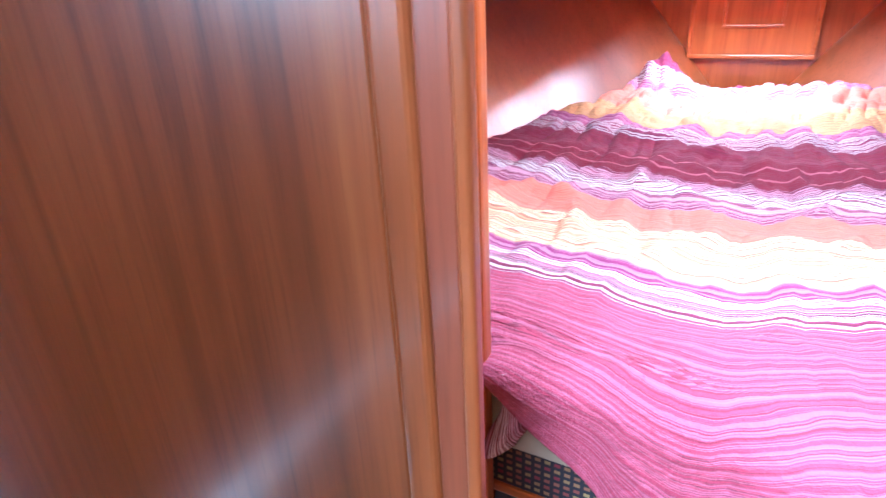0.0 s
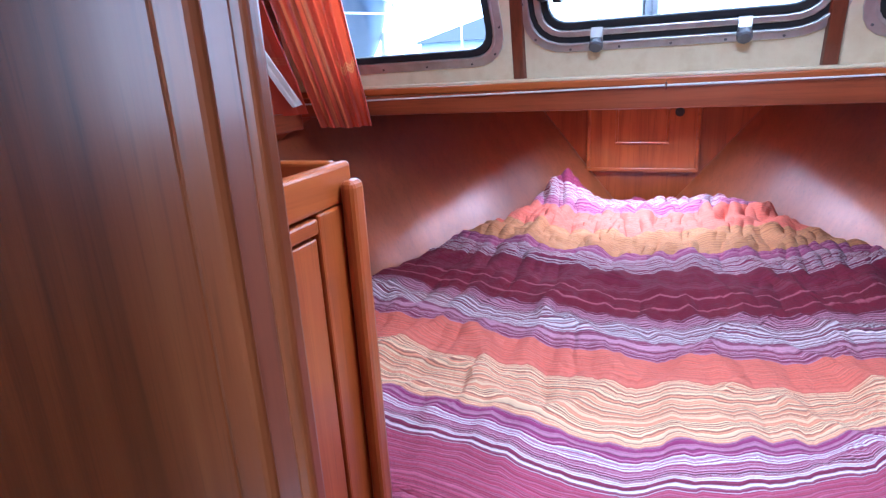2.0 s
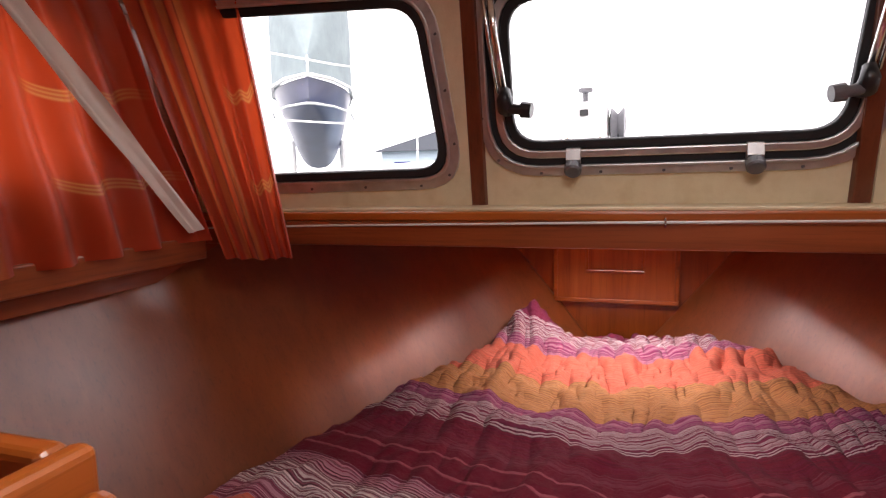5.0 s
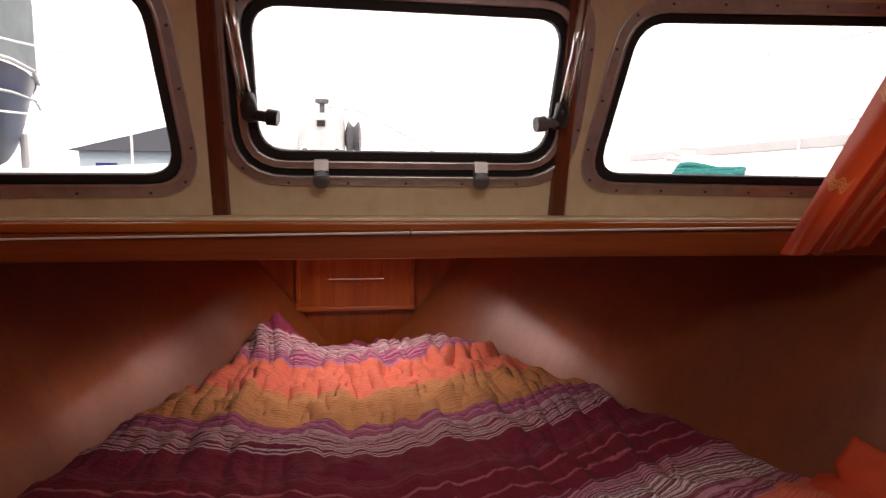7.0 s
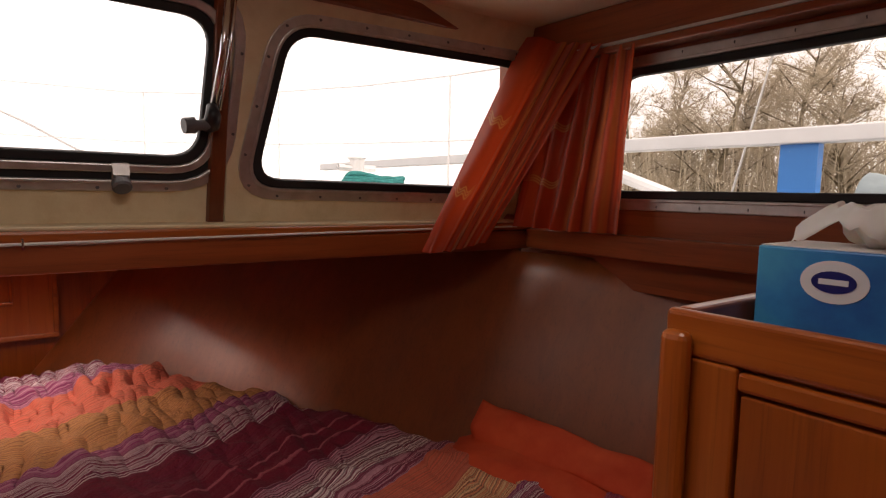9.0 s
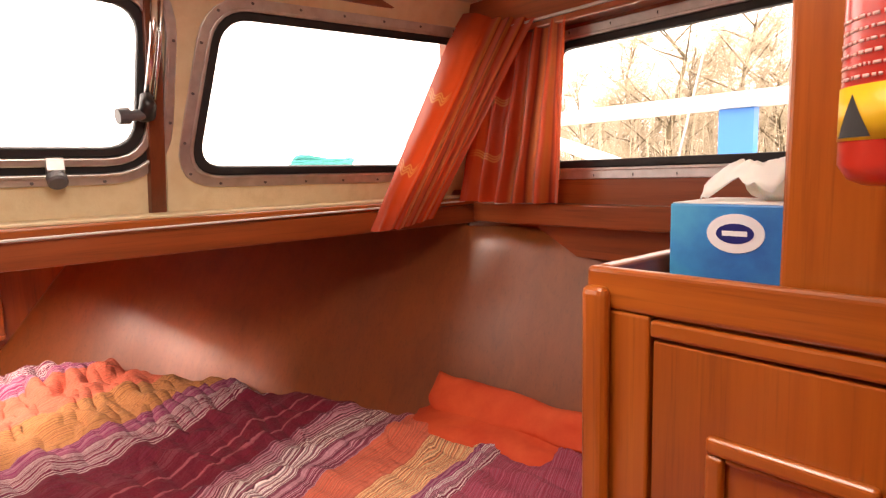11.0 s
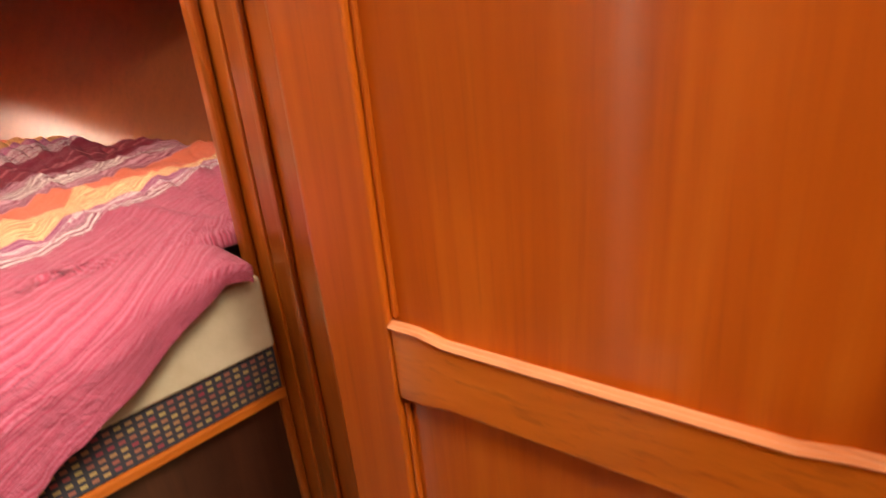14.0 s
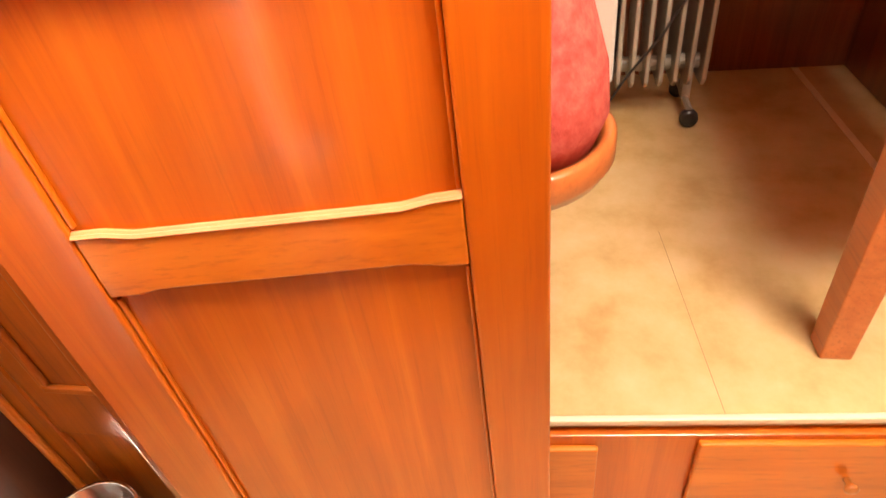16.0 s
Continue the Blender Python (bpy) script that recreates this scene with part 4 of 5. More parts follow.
for s in (-1, 1):
    u = 0.296 * s + 0.006
    base = on_c(u, 0.205, 0.018)
    cl = part("clamp", sweep([on_c(u, 0.192, 0.008), on_c(u, 0.198, 0.034), on_c(u, 0.215, 0.042), on_c(u, 0.232, 0.030)], [0.014, 0.016, 0.015, 0.010], 14), M_BLACK, W_C, "black plastic clamp", smooth=True)
    part("knob", sweep([on_c(u, 0.198, 0.036), on_c(u - s * 0.030, 0.194, 0.040), on_c(u - s * 0.032, 0.194, 0.040), on_c(u - s * 0.052, 0.192, 0.043)], [0.010, 0.010, 0.0155, 0.0145], 16), M_BLACK if s < 0 else M_GREYPL, cl)
    part("stay_rod", sweep([on_c(u + s * 0.002, 0.225, 0.030), on_c(u + s * 0.014, 0.33, 0.036), on_c(u + s * 0.022, 0.46, 0.030)], 0.0065, 12), M_STEEL, W_C, "bright metal stay", smooth=True)
    part("stay_rod", sweep([on_c(u + s * 0.016, 0.225, 0.026), on_c(u + s * 0.028, 0.33, 0.030), on_c(u + s * 0.036, 0.46, 0.026)], 0.0035, 8), M_STEEL, W_C, smooth=True)

# ---- curtains ----
M_CURT = mat("orange_satin_curtain", (0.62, 0.10, 0.03), 0.34)
t_ = M_CURT.node_tree
b_ = t_.nodes["Principled BSDF"]
b_.inputs["Sheen Weight"].default_value = 0.3
at_ = t_.nodes.new("ShaderNodeAttribute")
at_.attribute_name = "across"
RED_C, OCH_C, DARK_C = (0.58, 0.068, 0.017), (0.60, 0.16, 0.045), (0.26, 0.026, 0.010)
r1_ = ramp_node(M_CURT, [(0.0, RED_C), (0.48, RED_C), (0.51, OCH_C), (0.56, OCH_C), (0.57, DARK_C), (0.59, (0.56, 0.09, 0.025)), (0.65, RED_C), (0.66, DARK_C), (0.68, OCH_C), (0.73, (0.58, 0.13, 0.036)), (0.74, (0.42, 0.042, 0.012)), (0.82, RED_C), (0.84, OCH_C), (0.87, (0.58, 0.12, 0.03)), (0.88, DARK_C), (0.90, (0.50, 0.06, 0.018)), (1.0, (0.54, 0.08, 0.02))], at_.outputs["Fac"])
dn_ = t_.nodes.new("ShaderNodeAttribute")
dn_.attribute_name = "down"
wv_ = node(M_CURT, "ShaderNodeTexNoise", scale=60.0, detail=2)
co_ = t_.nodes.new("ShaderNodeTexCoord")
t_.links.new(co_.outputs["Object"], wv_.inputs["Vector"])
gold_ = ramp_node(M_CURT, [(0.0, (0, 0, 0)), (0.385, (0, 0, 0)), (0.39, (0.8, 0.8, 0.8)), (0.397, (0, 0, 0)), (0.405, (0.8, 0.8, 0.8)), (0.412, (0, 0, 0)), (0.42, (0.8, 0.8, 0.8)), (0.428, (0, 0, 0)), (0.71, (0, 0, 0)), (0.715, (0.8, 0.8, 0.8)), (0.722, (0, 0, 0)), (0.73, (0.8, 0.8, 0.8)), (0.737, (0, 0, 0)), (0.745, (0.8, 0.8, 0.8)), (0.752, (0, 0, 0))], dn_.outputs["Fac"])
mx_ = t_.nodes.new("ShaderNodeMix")
mx_.data_type = "RGBA"
lim_ = ramp_node(M_CURT, [(0.0, (0, 0, 0)), (0.08, (1, 1, 1)), (0.30, (1, 1, 1)), (0.36, (0, 0, 0))], at_.outputs["Fac"])
mg_ = t_.nodes.new("ShaderNodeMath")
mg_.operation = "MULTIPLY"
t_.links.new(gold_.outputs[0], mg_.inputs[0])
t_.links.new(lim_.outputs[0], mg_.inputs[1])
t_.links.new(mg_.outputs[0], mx_.inputs[0])
t_.links.new(r1_.outputs[0], mx_.inputs[6])
mx_.inputs[7].default_value = (0.78, 0.40, 0.12, 1)
t_.links.new(mx_.outputs[2], b_.inputs["Base Color"])
b_.inputs["Transmission Weight"].default_value = 0.0
tr_ = t_.nodes.new("ShaderNodeBsdfTranslucent")
t_.links.new(mx_.outputs[2], tr_.inputs[0])
ms_ = t_.nodes.new("ShaderNodeMixShader")
ms_.inputs[0].default_value = 0.45
t_.links.new(b_.outputs[0], ms_.inputs[1])
t_.links.new(tr_.outputs[0], ms_.inputs[2])
t_.links.new(ms_.outputs[0], t_.nodes["Material Output"].inputs[0])
M_LINING = mat("white_curtain_lining", (0.70, 0.62, 0.54), 0.8)


def curtain(name, top, bottom, way, folds, amp, label, material=None, mid=0.0, parent=None, seed=0.0, flat=0.35, nu=90, nv=40):
    """Cloth gathered between a top and a bottom line; way: where the folds push out."""
    top, bottom, way = [Vector(p) for p in top], [Vector(p) for p in bottom], Vector(way)
    def along(line, u):
        k = u * (len(line) - 1)
        i = min(int(k), len(line) - 2)
        return line[i].lerp(line[i + 1], k - i)
    bm = bmesh.new()
    la, ld = bm.verts.layers.float.new("across"), bm.verts.layers.float.new("down")
    rows = []
    for j in range(nv + 1):
        v = j / nv
        row = []
        for i in range(nu + 1):
            u = i / nu
            p = along(top, u).lerp(along(bottom, u), v)
            k = max(0.0, (u - flat) / (1 - flat))
            wob = math.sin(k * folds * math.tau + 1.2 * noise.noise(Vector((u * 3, v * 1.5, seed))) + math.pi / 2)
            p += way * (amp * (wob if u > flat else 1.0) * (0.5 + 0.5 * v) + mid * math.sin(v * math.pi) + 0.010 * noise.noise(Vector((u * 5, v * 3, seed))))
            if u < flat:
                p += way * (0.020 * math.sin(u / flat * math.pi))
            vert = bm.verts.new(p)
            vert[la] = u
            vert[ld] = v + 0.012 * math.sin(u * 40) + 0.01 * math.sin(u * 17 + 1)
            row.append(vert)
        rows.append(row)
    for A, B in zip(rows, rows[1:]):
        for i in range(nu):
            bm.faces.new((A[i], A[i + 1], B[i + 1], B[i]))
    ob = part(name, bm, material or M_CURT, parent, smooth=True)
    if label:
        tagged(ob, label, "curtain")
    return ob


curtain("curtain", [(1.060, 1.462, 2.115), (1.075, 1.34, 2.085), (1.070, 1.22, 2.058)], [(0.738, 1.440, 1.580), (0.815, 1.432, 1.578), (0.905, 1.41, 1.598)], (-0.55, -0.8, 0), 4, 0.012, "orange red satin curtain with gold motif drawn aside diagonally", seed=1.0)
curtain("curtain", [(1.088, 1.36, 2.06), (1.085, 1.24, 2.05), (1.080, 1.135, 2.045)], [(1.03, 1.42, 1.635), (1.05, 1.30, 1.630), (1.055, 1.135, 1.632)], (-1, -0.15, 0), 5, 0.014, "orange and ochre striped curtain bunched in the window corner", seed=4.0, flat=0.02)
curtain("curtain", [(-0.835, 1.455, 2.115), (-0.905, 1.36, 2.10), (-0.95, 1.26, 2.09)], [(-0.722, 1.436, 1.550), (-0.78, 1.42, 1.545), (-0.85, 1.39, 1.550)], (0.5, -0.85, 0), 4, 0.013, "orange red satin curtain gathered in long folds", seed=7.0, flat=0.05)
side_curtain = curtain("curtain", [(-0.965, 1.25, 2.06), (-0.965, 0.95, 2.05), (-0.965, 0.40, 2.04)], [(-0.935, 1.42, 1.585), (-0.935, 1.0, 1.575), (-0.935, 0.42, 1.575)], (1, 0, 0), 8, 0.016, "orange red side curtain hanging before the port window", seed=11.0, flat=0.02, nu=140)
curtain("lining", [(-0.93, 1.015, 2.06), (-0.93, 0.965, 2.05)], [(-0.905, 1.395, 1.610), (-0.905, 1.350, 1.605)], (1, 0, 0), 1, 0.002, "", M_LINING, parent=side_curtain, seed=2.0, flat=0.02, nu=8)
# ---- things on the cabinets ----
M_BLUE = speckle(mat("blue_printed_card", (0.02, 0.20, 0.55), 0.4), [(0.012, 0.12, 0.42), (0.02, 0.25, 0.60), (0.05, 0.40, 0.68)], 0.16)
M_PAPER = mat("white_tissue", (0.78, 0.76, 0.74), 0.9)
M_NAVY_INK = mat("navy_ink", (0.01, 0.015, 0.16), 0.4)
M_WHITE_INK = mat("white_ink", (0.78, 0.80, 0.84), 0.45)
tb = tagged(empty("tissue_box"), "blue card tissue box with a white oval badge on the cabinet", "tissue box")
part("carton", box(0.598, 0.712, 0.425, 0.638, 1.579, 1.668), M_BLUE, tb, bevel=0.002)


def disc_x(x, y, z, ry, rz, material, name, depth=0.0008, label=""):
    pts = [(y + ry * math.cos(a), z + rz * math.sin(a)) for a in np.linspace(0, math.tau, 33)[:-1]]
    return part(name, prism(pts, x - depth, x + 0.0002, "X"), material, tb, label)


disc_x(0.5978, 0.567, 1.638, 0.029, 0.0205, M_WHITE_INK, "badge", label="white oval badge")
disc_x(0.5970, 0.567, 1.638, 0.019, 0.0105, M_NAVY_INK, "badge_centre", label="navy oval with pale lettering bar")
part("lettering_bar", prism([(0.5545, 1.6355), (0.5795, 1.6355), (0.5795, 1.6408), (0.5545, 1.6408)], 0.5955, 0.5962, "X"), M_WHITE_INK, tb)


def tissue(u, v):
    a = u * math.tau
    n = noise.noise(Vector((math.cos(a) * 1.6, math.sin(a) * 1.6, v * 2.0)))
    m = noise.noise(Vector((math.cos(a) * 4.0, math.sin(a) * 4.0, v * 3.0 + 7)))
    r = 0.006 + v * (0.036 + 0.024 * n)
    lift = 0.050 * math.sin(min(1.0, v * 1.3) * math.pi / 2) - 0.030 * v ** 3 * (1 + 1.2 * n) + 0.012 * m * v
    return Vector((0.652 + r * math.cos(a) * 0.8, 0.548 + r * math.sin(a) * 1.5, 1.670 + max(0.0, lift)))


part("carton_top", box(0.600, 0.710, 0.427, 0.636, 1.6682, 1.6692), M_PAPER, tb, "pale card top round the tissue slot")
M_TISSUE = mat("thin_white_tissue", (0.86, 0.80, 0.74), 0.9)
M_TISSUE.node_tree.nodes["Principled BSDF"].inputs["Subsurface Weight"].default_value = 0.3
tw = part("tissue", sheet(tissue, 48, 16), M_TISSUE, tb, "crumpled white tissue sticking out", smooth=True)
tw.modifiers.new("thickness", "SOLIDIFY").thickness = 0.001

# fire extinguisher on the partition
M_REDP = speckle(mat("red_enamel", (0.55, 0.03, 0.02), 0.28, coat=0.4), [(0.50, 0.022, 0.014), (0.60, 0.04, 0.02)], 0.05)
M_YEL = mat("yellow_label", (0.75, 0.48, 0.02), 0.4)
M_INK = mat("black_ink", (0.012, 0.012, 0.012), 0.7)
M_PINKL = mat("faded_pink_print", (0.70, 0.42, 0.38), 0.45)
fe = tagged(empty("fire_extinguisher"), "red fire extinguisher with yellow label mounted on the partition", "fire extinguisher")
EX, EY, EZ, ER = 0.452, 0.396, 1.693, 0.045
part("cylinder", lathe([(0.030, 0.0), (0.039, 0.004), (ER, 0.014), (ER, 0.27), (0.036, 0.295), (0.016, 0.312), (0.014, 0.330)], (EX, EY, EZ), "Z", 48), M_REDP, fe, smooth=True)


def band(z0, z1, a0, a1, material, name, lift=0.0006, label=""):
    """A label bent round the cylinder, angles in degrees from -x towards +y."""
    def f(u, v):
        a = radians(180 - lerp(a0, a1, u))
        return (EX + (ER + lift) * math.cos(a), EY + (ER + lift) * math.sin(a), lerp(z0, z1, v))
    ob = part(name, sheet(f, 24 if a1 - a0 > 30 else 4, 1), material, fe, label, smooth=True)
    so = ob.modifiers.new("thickness", "SOLIDIFY")
    so.thickness = 0.0004
    return ob


band(EZ + 0.029, EZ + 0.063, -75, 75, M_YEL, "yellow_label", label="yellow label with black triangle and print")
rnd = random.Random(3)
for k in range(6):
    z = EZ + 0.0665 + k * 0.0072
    a = -74 + 10 * rnd.random()
    while a < 66:
        w = rnd.uniform(1.6, 6)
        band(z, z + rnd.uniform(0.0017, 0.0026), a, min(a + w, 74), M_PINKL, "print_bar", 0.0007)
        a += w + rnd.uniform(1.2, 3)


def wedge(a, b, c, material, name, lift):
    bm = bmesh.new()
    def P(ang, z):
        t = radians(180 - ang)
        return (EX + (ER + lift) * math.cos(t), EY + (ER + lift) * math.sin(t), z)
    n = 10
    lo = [bm.verts.new(P(lerp(a[0], b[0], i / n), a[1])) for i in range(n + 1)]
    hi = []
    for i in range(n + 1):
        u = i / n
        h = 1 - abs(u - 0.5) * 2
        hi.append(bm.verts.new(P(lerp(a[0], b[0], u), a[1] + (c - a[1]) * h + 0.0001)))
    for i in range(n):
        bm.faces.new((lo[i], lo[i + 1], hi[i + 1], hi[i]))
    return part(name, bm, material, fe)


wedge((24, EZ + 0.031), (62, EZ + 0.031), EZ + 0.058, M_INK, "triangle", 0.0009)
for k, (z, a0, a1) in enumerate(((0.0555, -60, 12), (0.0495, -50, -20), (0.0495, -4, 10), (0.0435, -45, 2), (0.038, -40, -2), (0.0325, -44, 4))):
    band(EZ + z, EZ + z + 0.0036, a0, a1, M_INK, "print_bar", 0.0008)
band(EZ + 0.125, EZ + 0.150, 22, 48, M_PINKL, "pictogram", 0.0008)
band(EZ + 0.160, EZ + 0.190, -5, 30, M_PINKL, "pictogram", 0.0008)
part("bracket", box(0.494, 0.5045, 0.375, 0.410, 1.73, 1.99), M_STEEL, fe)
part("bracket_band", ring(Plane((EX, EY, EZ + 0.245), (1, 0, 0), (0, 1, 0)), [Vector((ER * math.cos(a), ER * math.sin(a))) for a in np.linspace(0, math.tau, 33)[:-1]], [Vector(((ER + 0.002) * math.cos(a), (ER + 0.002) * math.sin(a))) for a in np.linspace(0, math.tau, 33)[:-1]], 0, 0.018), M_STEEL, fe)
part("valve", lathe([(0.014, 0), (0.018, 0.006), (0.018, 0.03), (0.010, 0.036)], (EX, EY, EZ + 0.331), "Z", 20), M_BLACK, fe)

# small packet on the port cabinet
pk = tagged(empty("packet"), "small white and blue card packet lying in the cabinet tray", "packet")
part("carton", box(-0.375, -0.318, 0.400, 0.485, 1.565, 1.598), mat("white_card", (0.72, 0.74, 0.78), 0.5), pk, bevel=0.002)
part("flap", box(-0.374, -0.319, 0.401, 0.484, 1.5982, 1.601), M_NAVY_INK, pk)

# ---- saloon seen past the door ----
SEAM = ((1.975, -1.035), (1.20, -1.045))
bucket = tagged(empty("bucket"), "polished steel bucket on the cabin sole below the berth", "bucket")
part("pail", lathe([(0.068, 0.001), (0.088, 0.21), (0.094, 0.215), (0.094, 0.222), (0.086, 0.222), (0.066, 0.012)], (0.352, 0.512, 0.0), "Z", 36), M_STEEL, bucket, smooth=True)
part("bail", sweep([(0.352 + 0.094 * math.cos(a), 0.512 + 0.05 * math.sin(a), 0.212 - 0.06 * math.sin(a)) for a in np.linspace(0, math.pi, 14)], 0.003, 8), M_STEEL, bucket, smooth=True)

def plinth(name, y0, y1, label):
    ob = part(name, prism([(0.572 - 0.083 * (y1 + 0.275), y1), (0.600 - 0.083 * (y1 + 0.275), y1), (0.600 - 0.083 * (y0 + 0.275), y0), (0.572 - 0.083 * (y0 + 0.275), y0)], 0.001, 0.261), M_DOOR, bevel=0.002)
    return tagged(ob, label, "wall", kind="structure")


plinth("wall_riser", -3.1, 0.25, "teak riser panel below the raised saloon floor")
M_KNOB = wood("turned_teak", (0.25, 0.08, 0.02), (0.36, 0.12, 0.03), (0.45, 0.17, 0.05))


def drawer(y0, y1, z0, z1):
    d = tagged(empty("drawer"), "teak drawer front with a small turned knob under the raised floor", "drawer", "drawers under the floor")
    c = (y0 + y1) / 2
    turn = Matrix.Translation((0.572 - 0.083 * (c + 0.275), c, 0)) @ Matrix.Rotation(0.083, 4, "Z")
    bm = box(-0.0135, -0.0005, (y0 - y1) / 2, (y1 - y0) / 2, z0, z1)
    bm.transform(turn)
    part("drawer_front", bm, M_DOOR_X, d, bevel=0.004, seg=3)
    bm = lathe([(0.006, 0.0), (0.005, -0.010), (0.011, -0.016), (0.012, -0.022), (0.006, -0.026)], (-0.0135, 0, (z0 + z1) / 2), "X", 18)
    bm.transform(turn)
    part("knob", bm, M_KNOB, d, smooth=True)
    return d


drawer(-0.354, 0.10, 0.05, 0.238)
drawer(-1.02, -0.515, 0.05, 0.252)

chair = tagged(empty("round_chair"), "round wooden chair with a pink knitted cushion standing in it", "chair")
CX, CY, CZ, CR = 0.745, -0.205, 0.70, 0.145
M_CHAIR = wood("orange_lacquered_wood", (0.40, 0.10, 0.03), (0.52, 0.15, 0.045), (0.60, 0.20, 0.07), axis="X", coat=0.6)
part("seat_rim", lathe([(CR - 0.03, 0.0), (CR, 0.0), (CR + 0.012, 0.02), (CR + 0.012, 0.052), (CR + 0.004, 0.058), (CR - 0.008, 0.052), (CR - 0.014, 0.02)], (CX, CY, CZ), "Z", 48), M_CHAIR, chair, smooth=True)
part("seat", lathe([(CR - 0.015, 0.0), (CR - 0.015, 0.014)], (CX, CY, CZ + 0.002), "Z", 40), M_CHAIR, chair)
for a in (10, 70, 110, 170):
    x, y = CX + 0.115 * math.cos(radians(a)), CY + 0.115 * math.sin(radians(a))
    part("leg", sweep([(x, y, CZ + 0.001), (x + 0.02 * math.cos(radians(a)), y + 0.02 * math.sin(radians(a)), 0.2965)], [0.018, 0.013], 12), M_CHAIR, chair, smooth=True)
M_KNIT = speckle(mat("pink_knit", (0.50, 0.07, 0.06), 0.9), [(0.40, 0.04, 0.035), (0.52, 0.08, 0.065), (0.60, 0.13, 0.10)], 0.02, 1.0, 0.006)
part("cushion", lathe([(0.05, 0.0), (0.115, 0.02), (0.133, 0.07), (0.128, 0.13), (0.108, 0.20), (0.085, 0.27), (0.066, 0.34), (0.055, 0.40), (0.02, 0.42)], (CX - 0.002, CY - 0.012, CZ + 0.017), "Z", 40), M_KNIT, chair, "tapered pink knitted cushion", smooth=True)

table = tagged(empty("table"), "orange lacquered wooden table with square tapered legs", "table")
SX, SY = 0.762, -0.757
for dy in (0, -0.38):
    bm = bmesh.new()
    lathe([(0.036, 0.0), (0.046, 0.66)], (0, 0, 0), "Z", 4, bm)
    bm.transform(Matrix.Translation((SX, SY + dy, 0.2965)) @ Matrix.Rotation(radians(45), 4, "Z"))
    part("leg", bm, M_CHAIR, table, bevel=0.003)
part("tabletop", box(SX - 0.06, SX + 0.85, SY - 0.425, SY + 0.04, 0.957, 0.985), M_CHAIR, table, bevel=0.008, seg=3)
for y in (SY, SY - 0.38):
    part("apron", box(SX + 0.03, SX + 0.84, y - 0.010, y + 0.010, 0.90, 0.9565), M_CHAIR, table)

rad = tagged(empty("oil_radiator"), "white oil filled column radiator on castors with a trailing cable", "radiator")
# Off-white enamel darkened to grey, so the saloon shade sits in its colour.
M_RAD = speckle(mat("shaded_off_white_enamel", (0.34, 0.31, 0.27), 0.4), [(0.28, 0.25, 0.21), (0.38, 0.35, 0.30)], 0.1)
RX, RY, RZ = 1.70, -0.455, 0.40
fin = None
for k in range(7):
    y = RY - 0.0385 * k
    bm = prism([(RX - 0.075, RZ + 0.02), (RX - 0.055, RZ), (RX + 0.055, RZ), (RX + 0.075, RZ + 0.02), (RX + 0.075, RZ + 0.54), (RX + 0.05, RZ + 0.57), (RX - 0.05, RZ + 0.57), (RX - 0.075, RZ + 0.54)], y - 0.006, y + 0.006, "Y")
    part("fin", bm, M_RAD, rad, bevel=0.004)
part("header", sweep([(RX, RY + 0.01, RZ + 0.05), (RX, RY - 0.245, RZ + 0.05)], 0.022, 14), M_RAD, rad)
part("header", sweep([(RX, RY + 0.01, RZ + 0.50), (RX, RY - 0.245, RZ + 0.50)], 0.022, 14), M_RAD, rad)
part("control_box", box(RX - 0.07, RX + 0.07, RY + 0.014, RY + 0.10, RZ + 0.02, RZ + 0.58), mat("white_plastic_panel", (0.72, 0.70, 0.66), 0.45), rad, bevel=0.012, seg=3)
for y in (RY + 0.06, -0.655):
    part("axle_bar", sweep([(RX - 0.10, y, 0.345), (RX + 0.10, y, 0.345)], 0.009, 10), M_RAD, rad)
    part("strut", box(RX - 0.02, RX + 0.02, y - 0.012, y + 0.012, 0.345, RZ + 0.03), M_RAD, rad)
    for x in (RX - 0.10, RX + 0.10):
        part("castor", lathe([(0.012, -0.014), (0.024, -0.012), (0.026, 0.0), (0.024, 0.012), (0.012, 0.014)], (x, y, 0.3225), "X", 24), M_BLACK, rad, smooth=True)
part("cable", sweep([(RX - 0.085, RY - 0.25, RZ + 0.50), (RX - 0.095, RY - 0.20, RZ + 0.34), (RX - 0.095, RY - 0.10, RZ + 0.16), (RX - 0.09, RY - 0.02, RZ + 0.05), (RX - 0.09, RY + 0.06, 0.31)], 0.004, 8), M_BLACK, rad, smooth=True)
tagged(part("trim_floor_seam", prism([SEAM[0], SEAM[1], (SEAM[1][0], SEAM[1][1] - 0.02), (SEAM[0][0], SEAM[0][1] - 0.02)], 0.2955, 0.2972), M_LINO_EDGE), "pale joint strip in the saloon floor", "trim", kind="structure")
tagged(part("trim_floor_joint", prism([(0.603, -0.554), (1.10, -0.512), (1.10, -0.5138), (0.603, -0.5558)], 0.2958, 0.2962), mat("joint_filler", (0.36, 0.24, 0.11), 0.5)), "hairline joint in the saloon linoleum", "trim", kind="structure")
tagged(part("wall_locker", box(1.60, 1.979, -3.05, -1.19, 0.2965, 1.2), M_MAHOG, bevel=0.004), "dark mahogany locker front in the saloon", "wall", kind="structure")

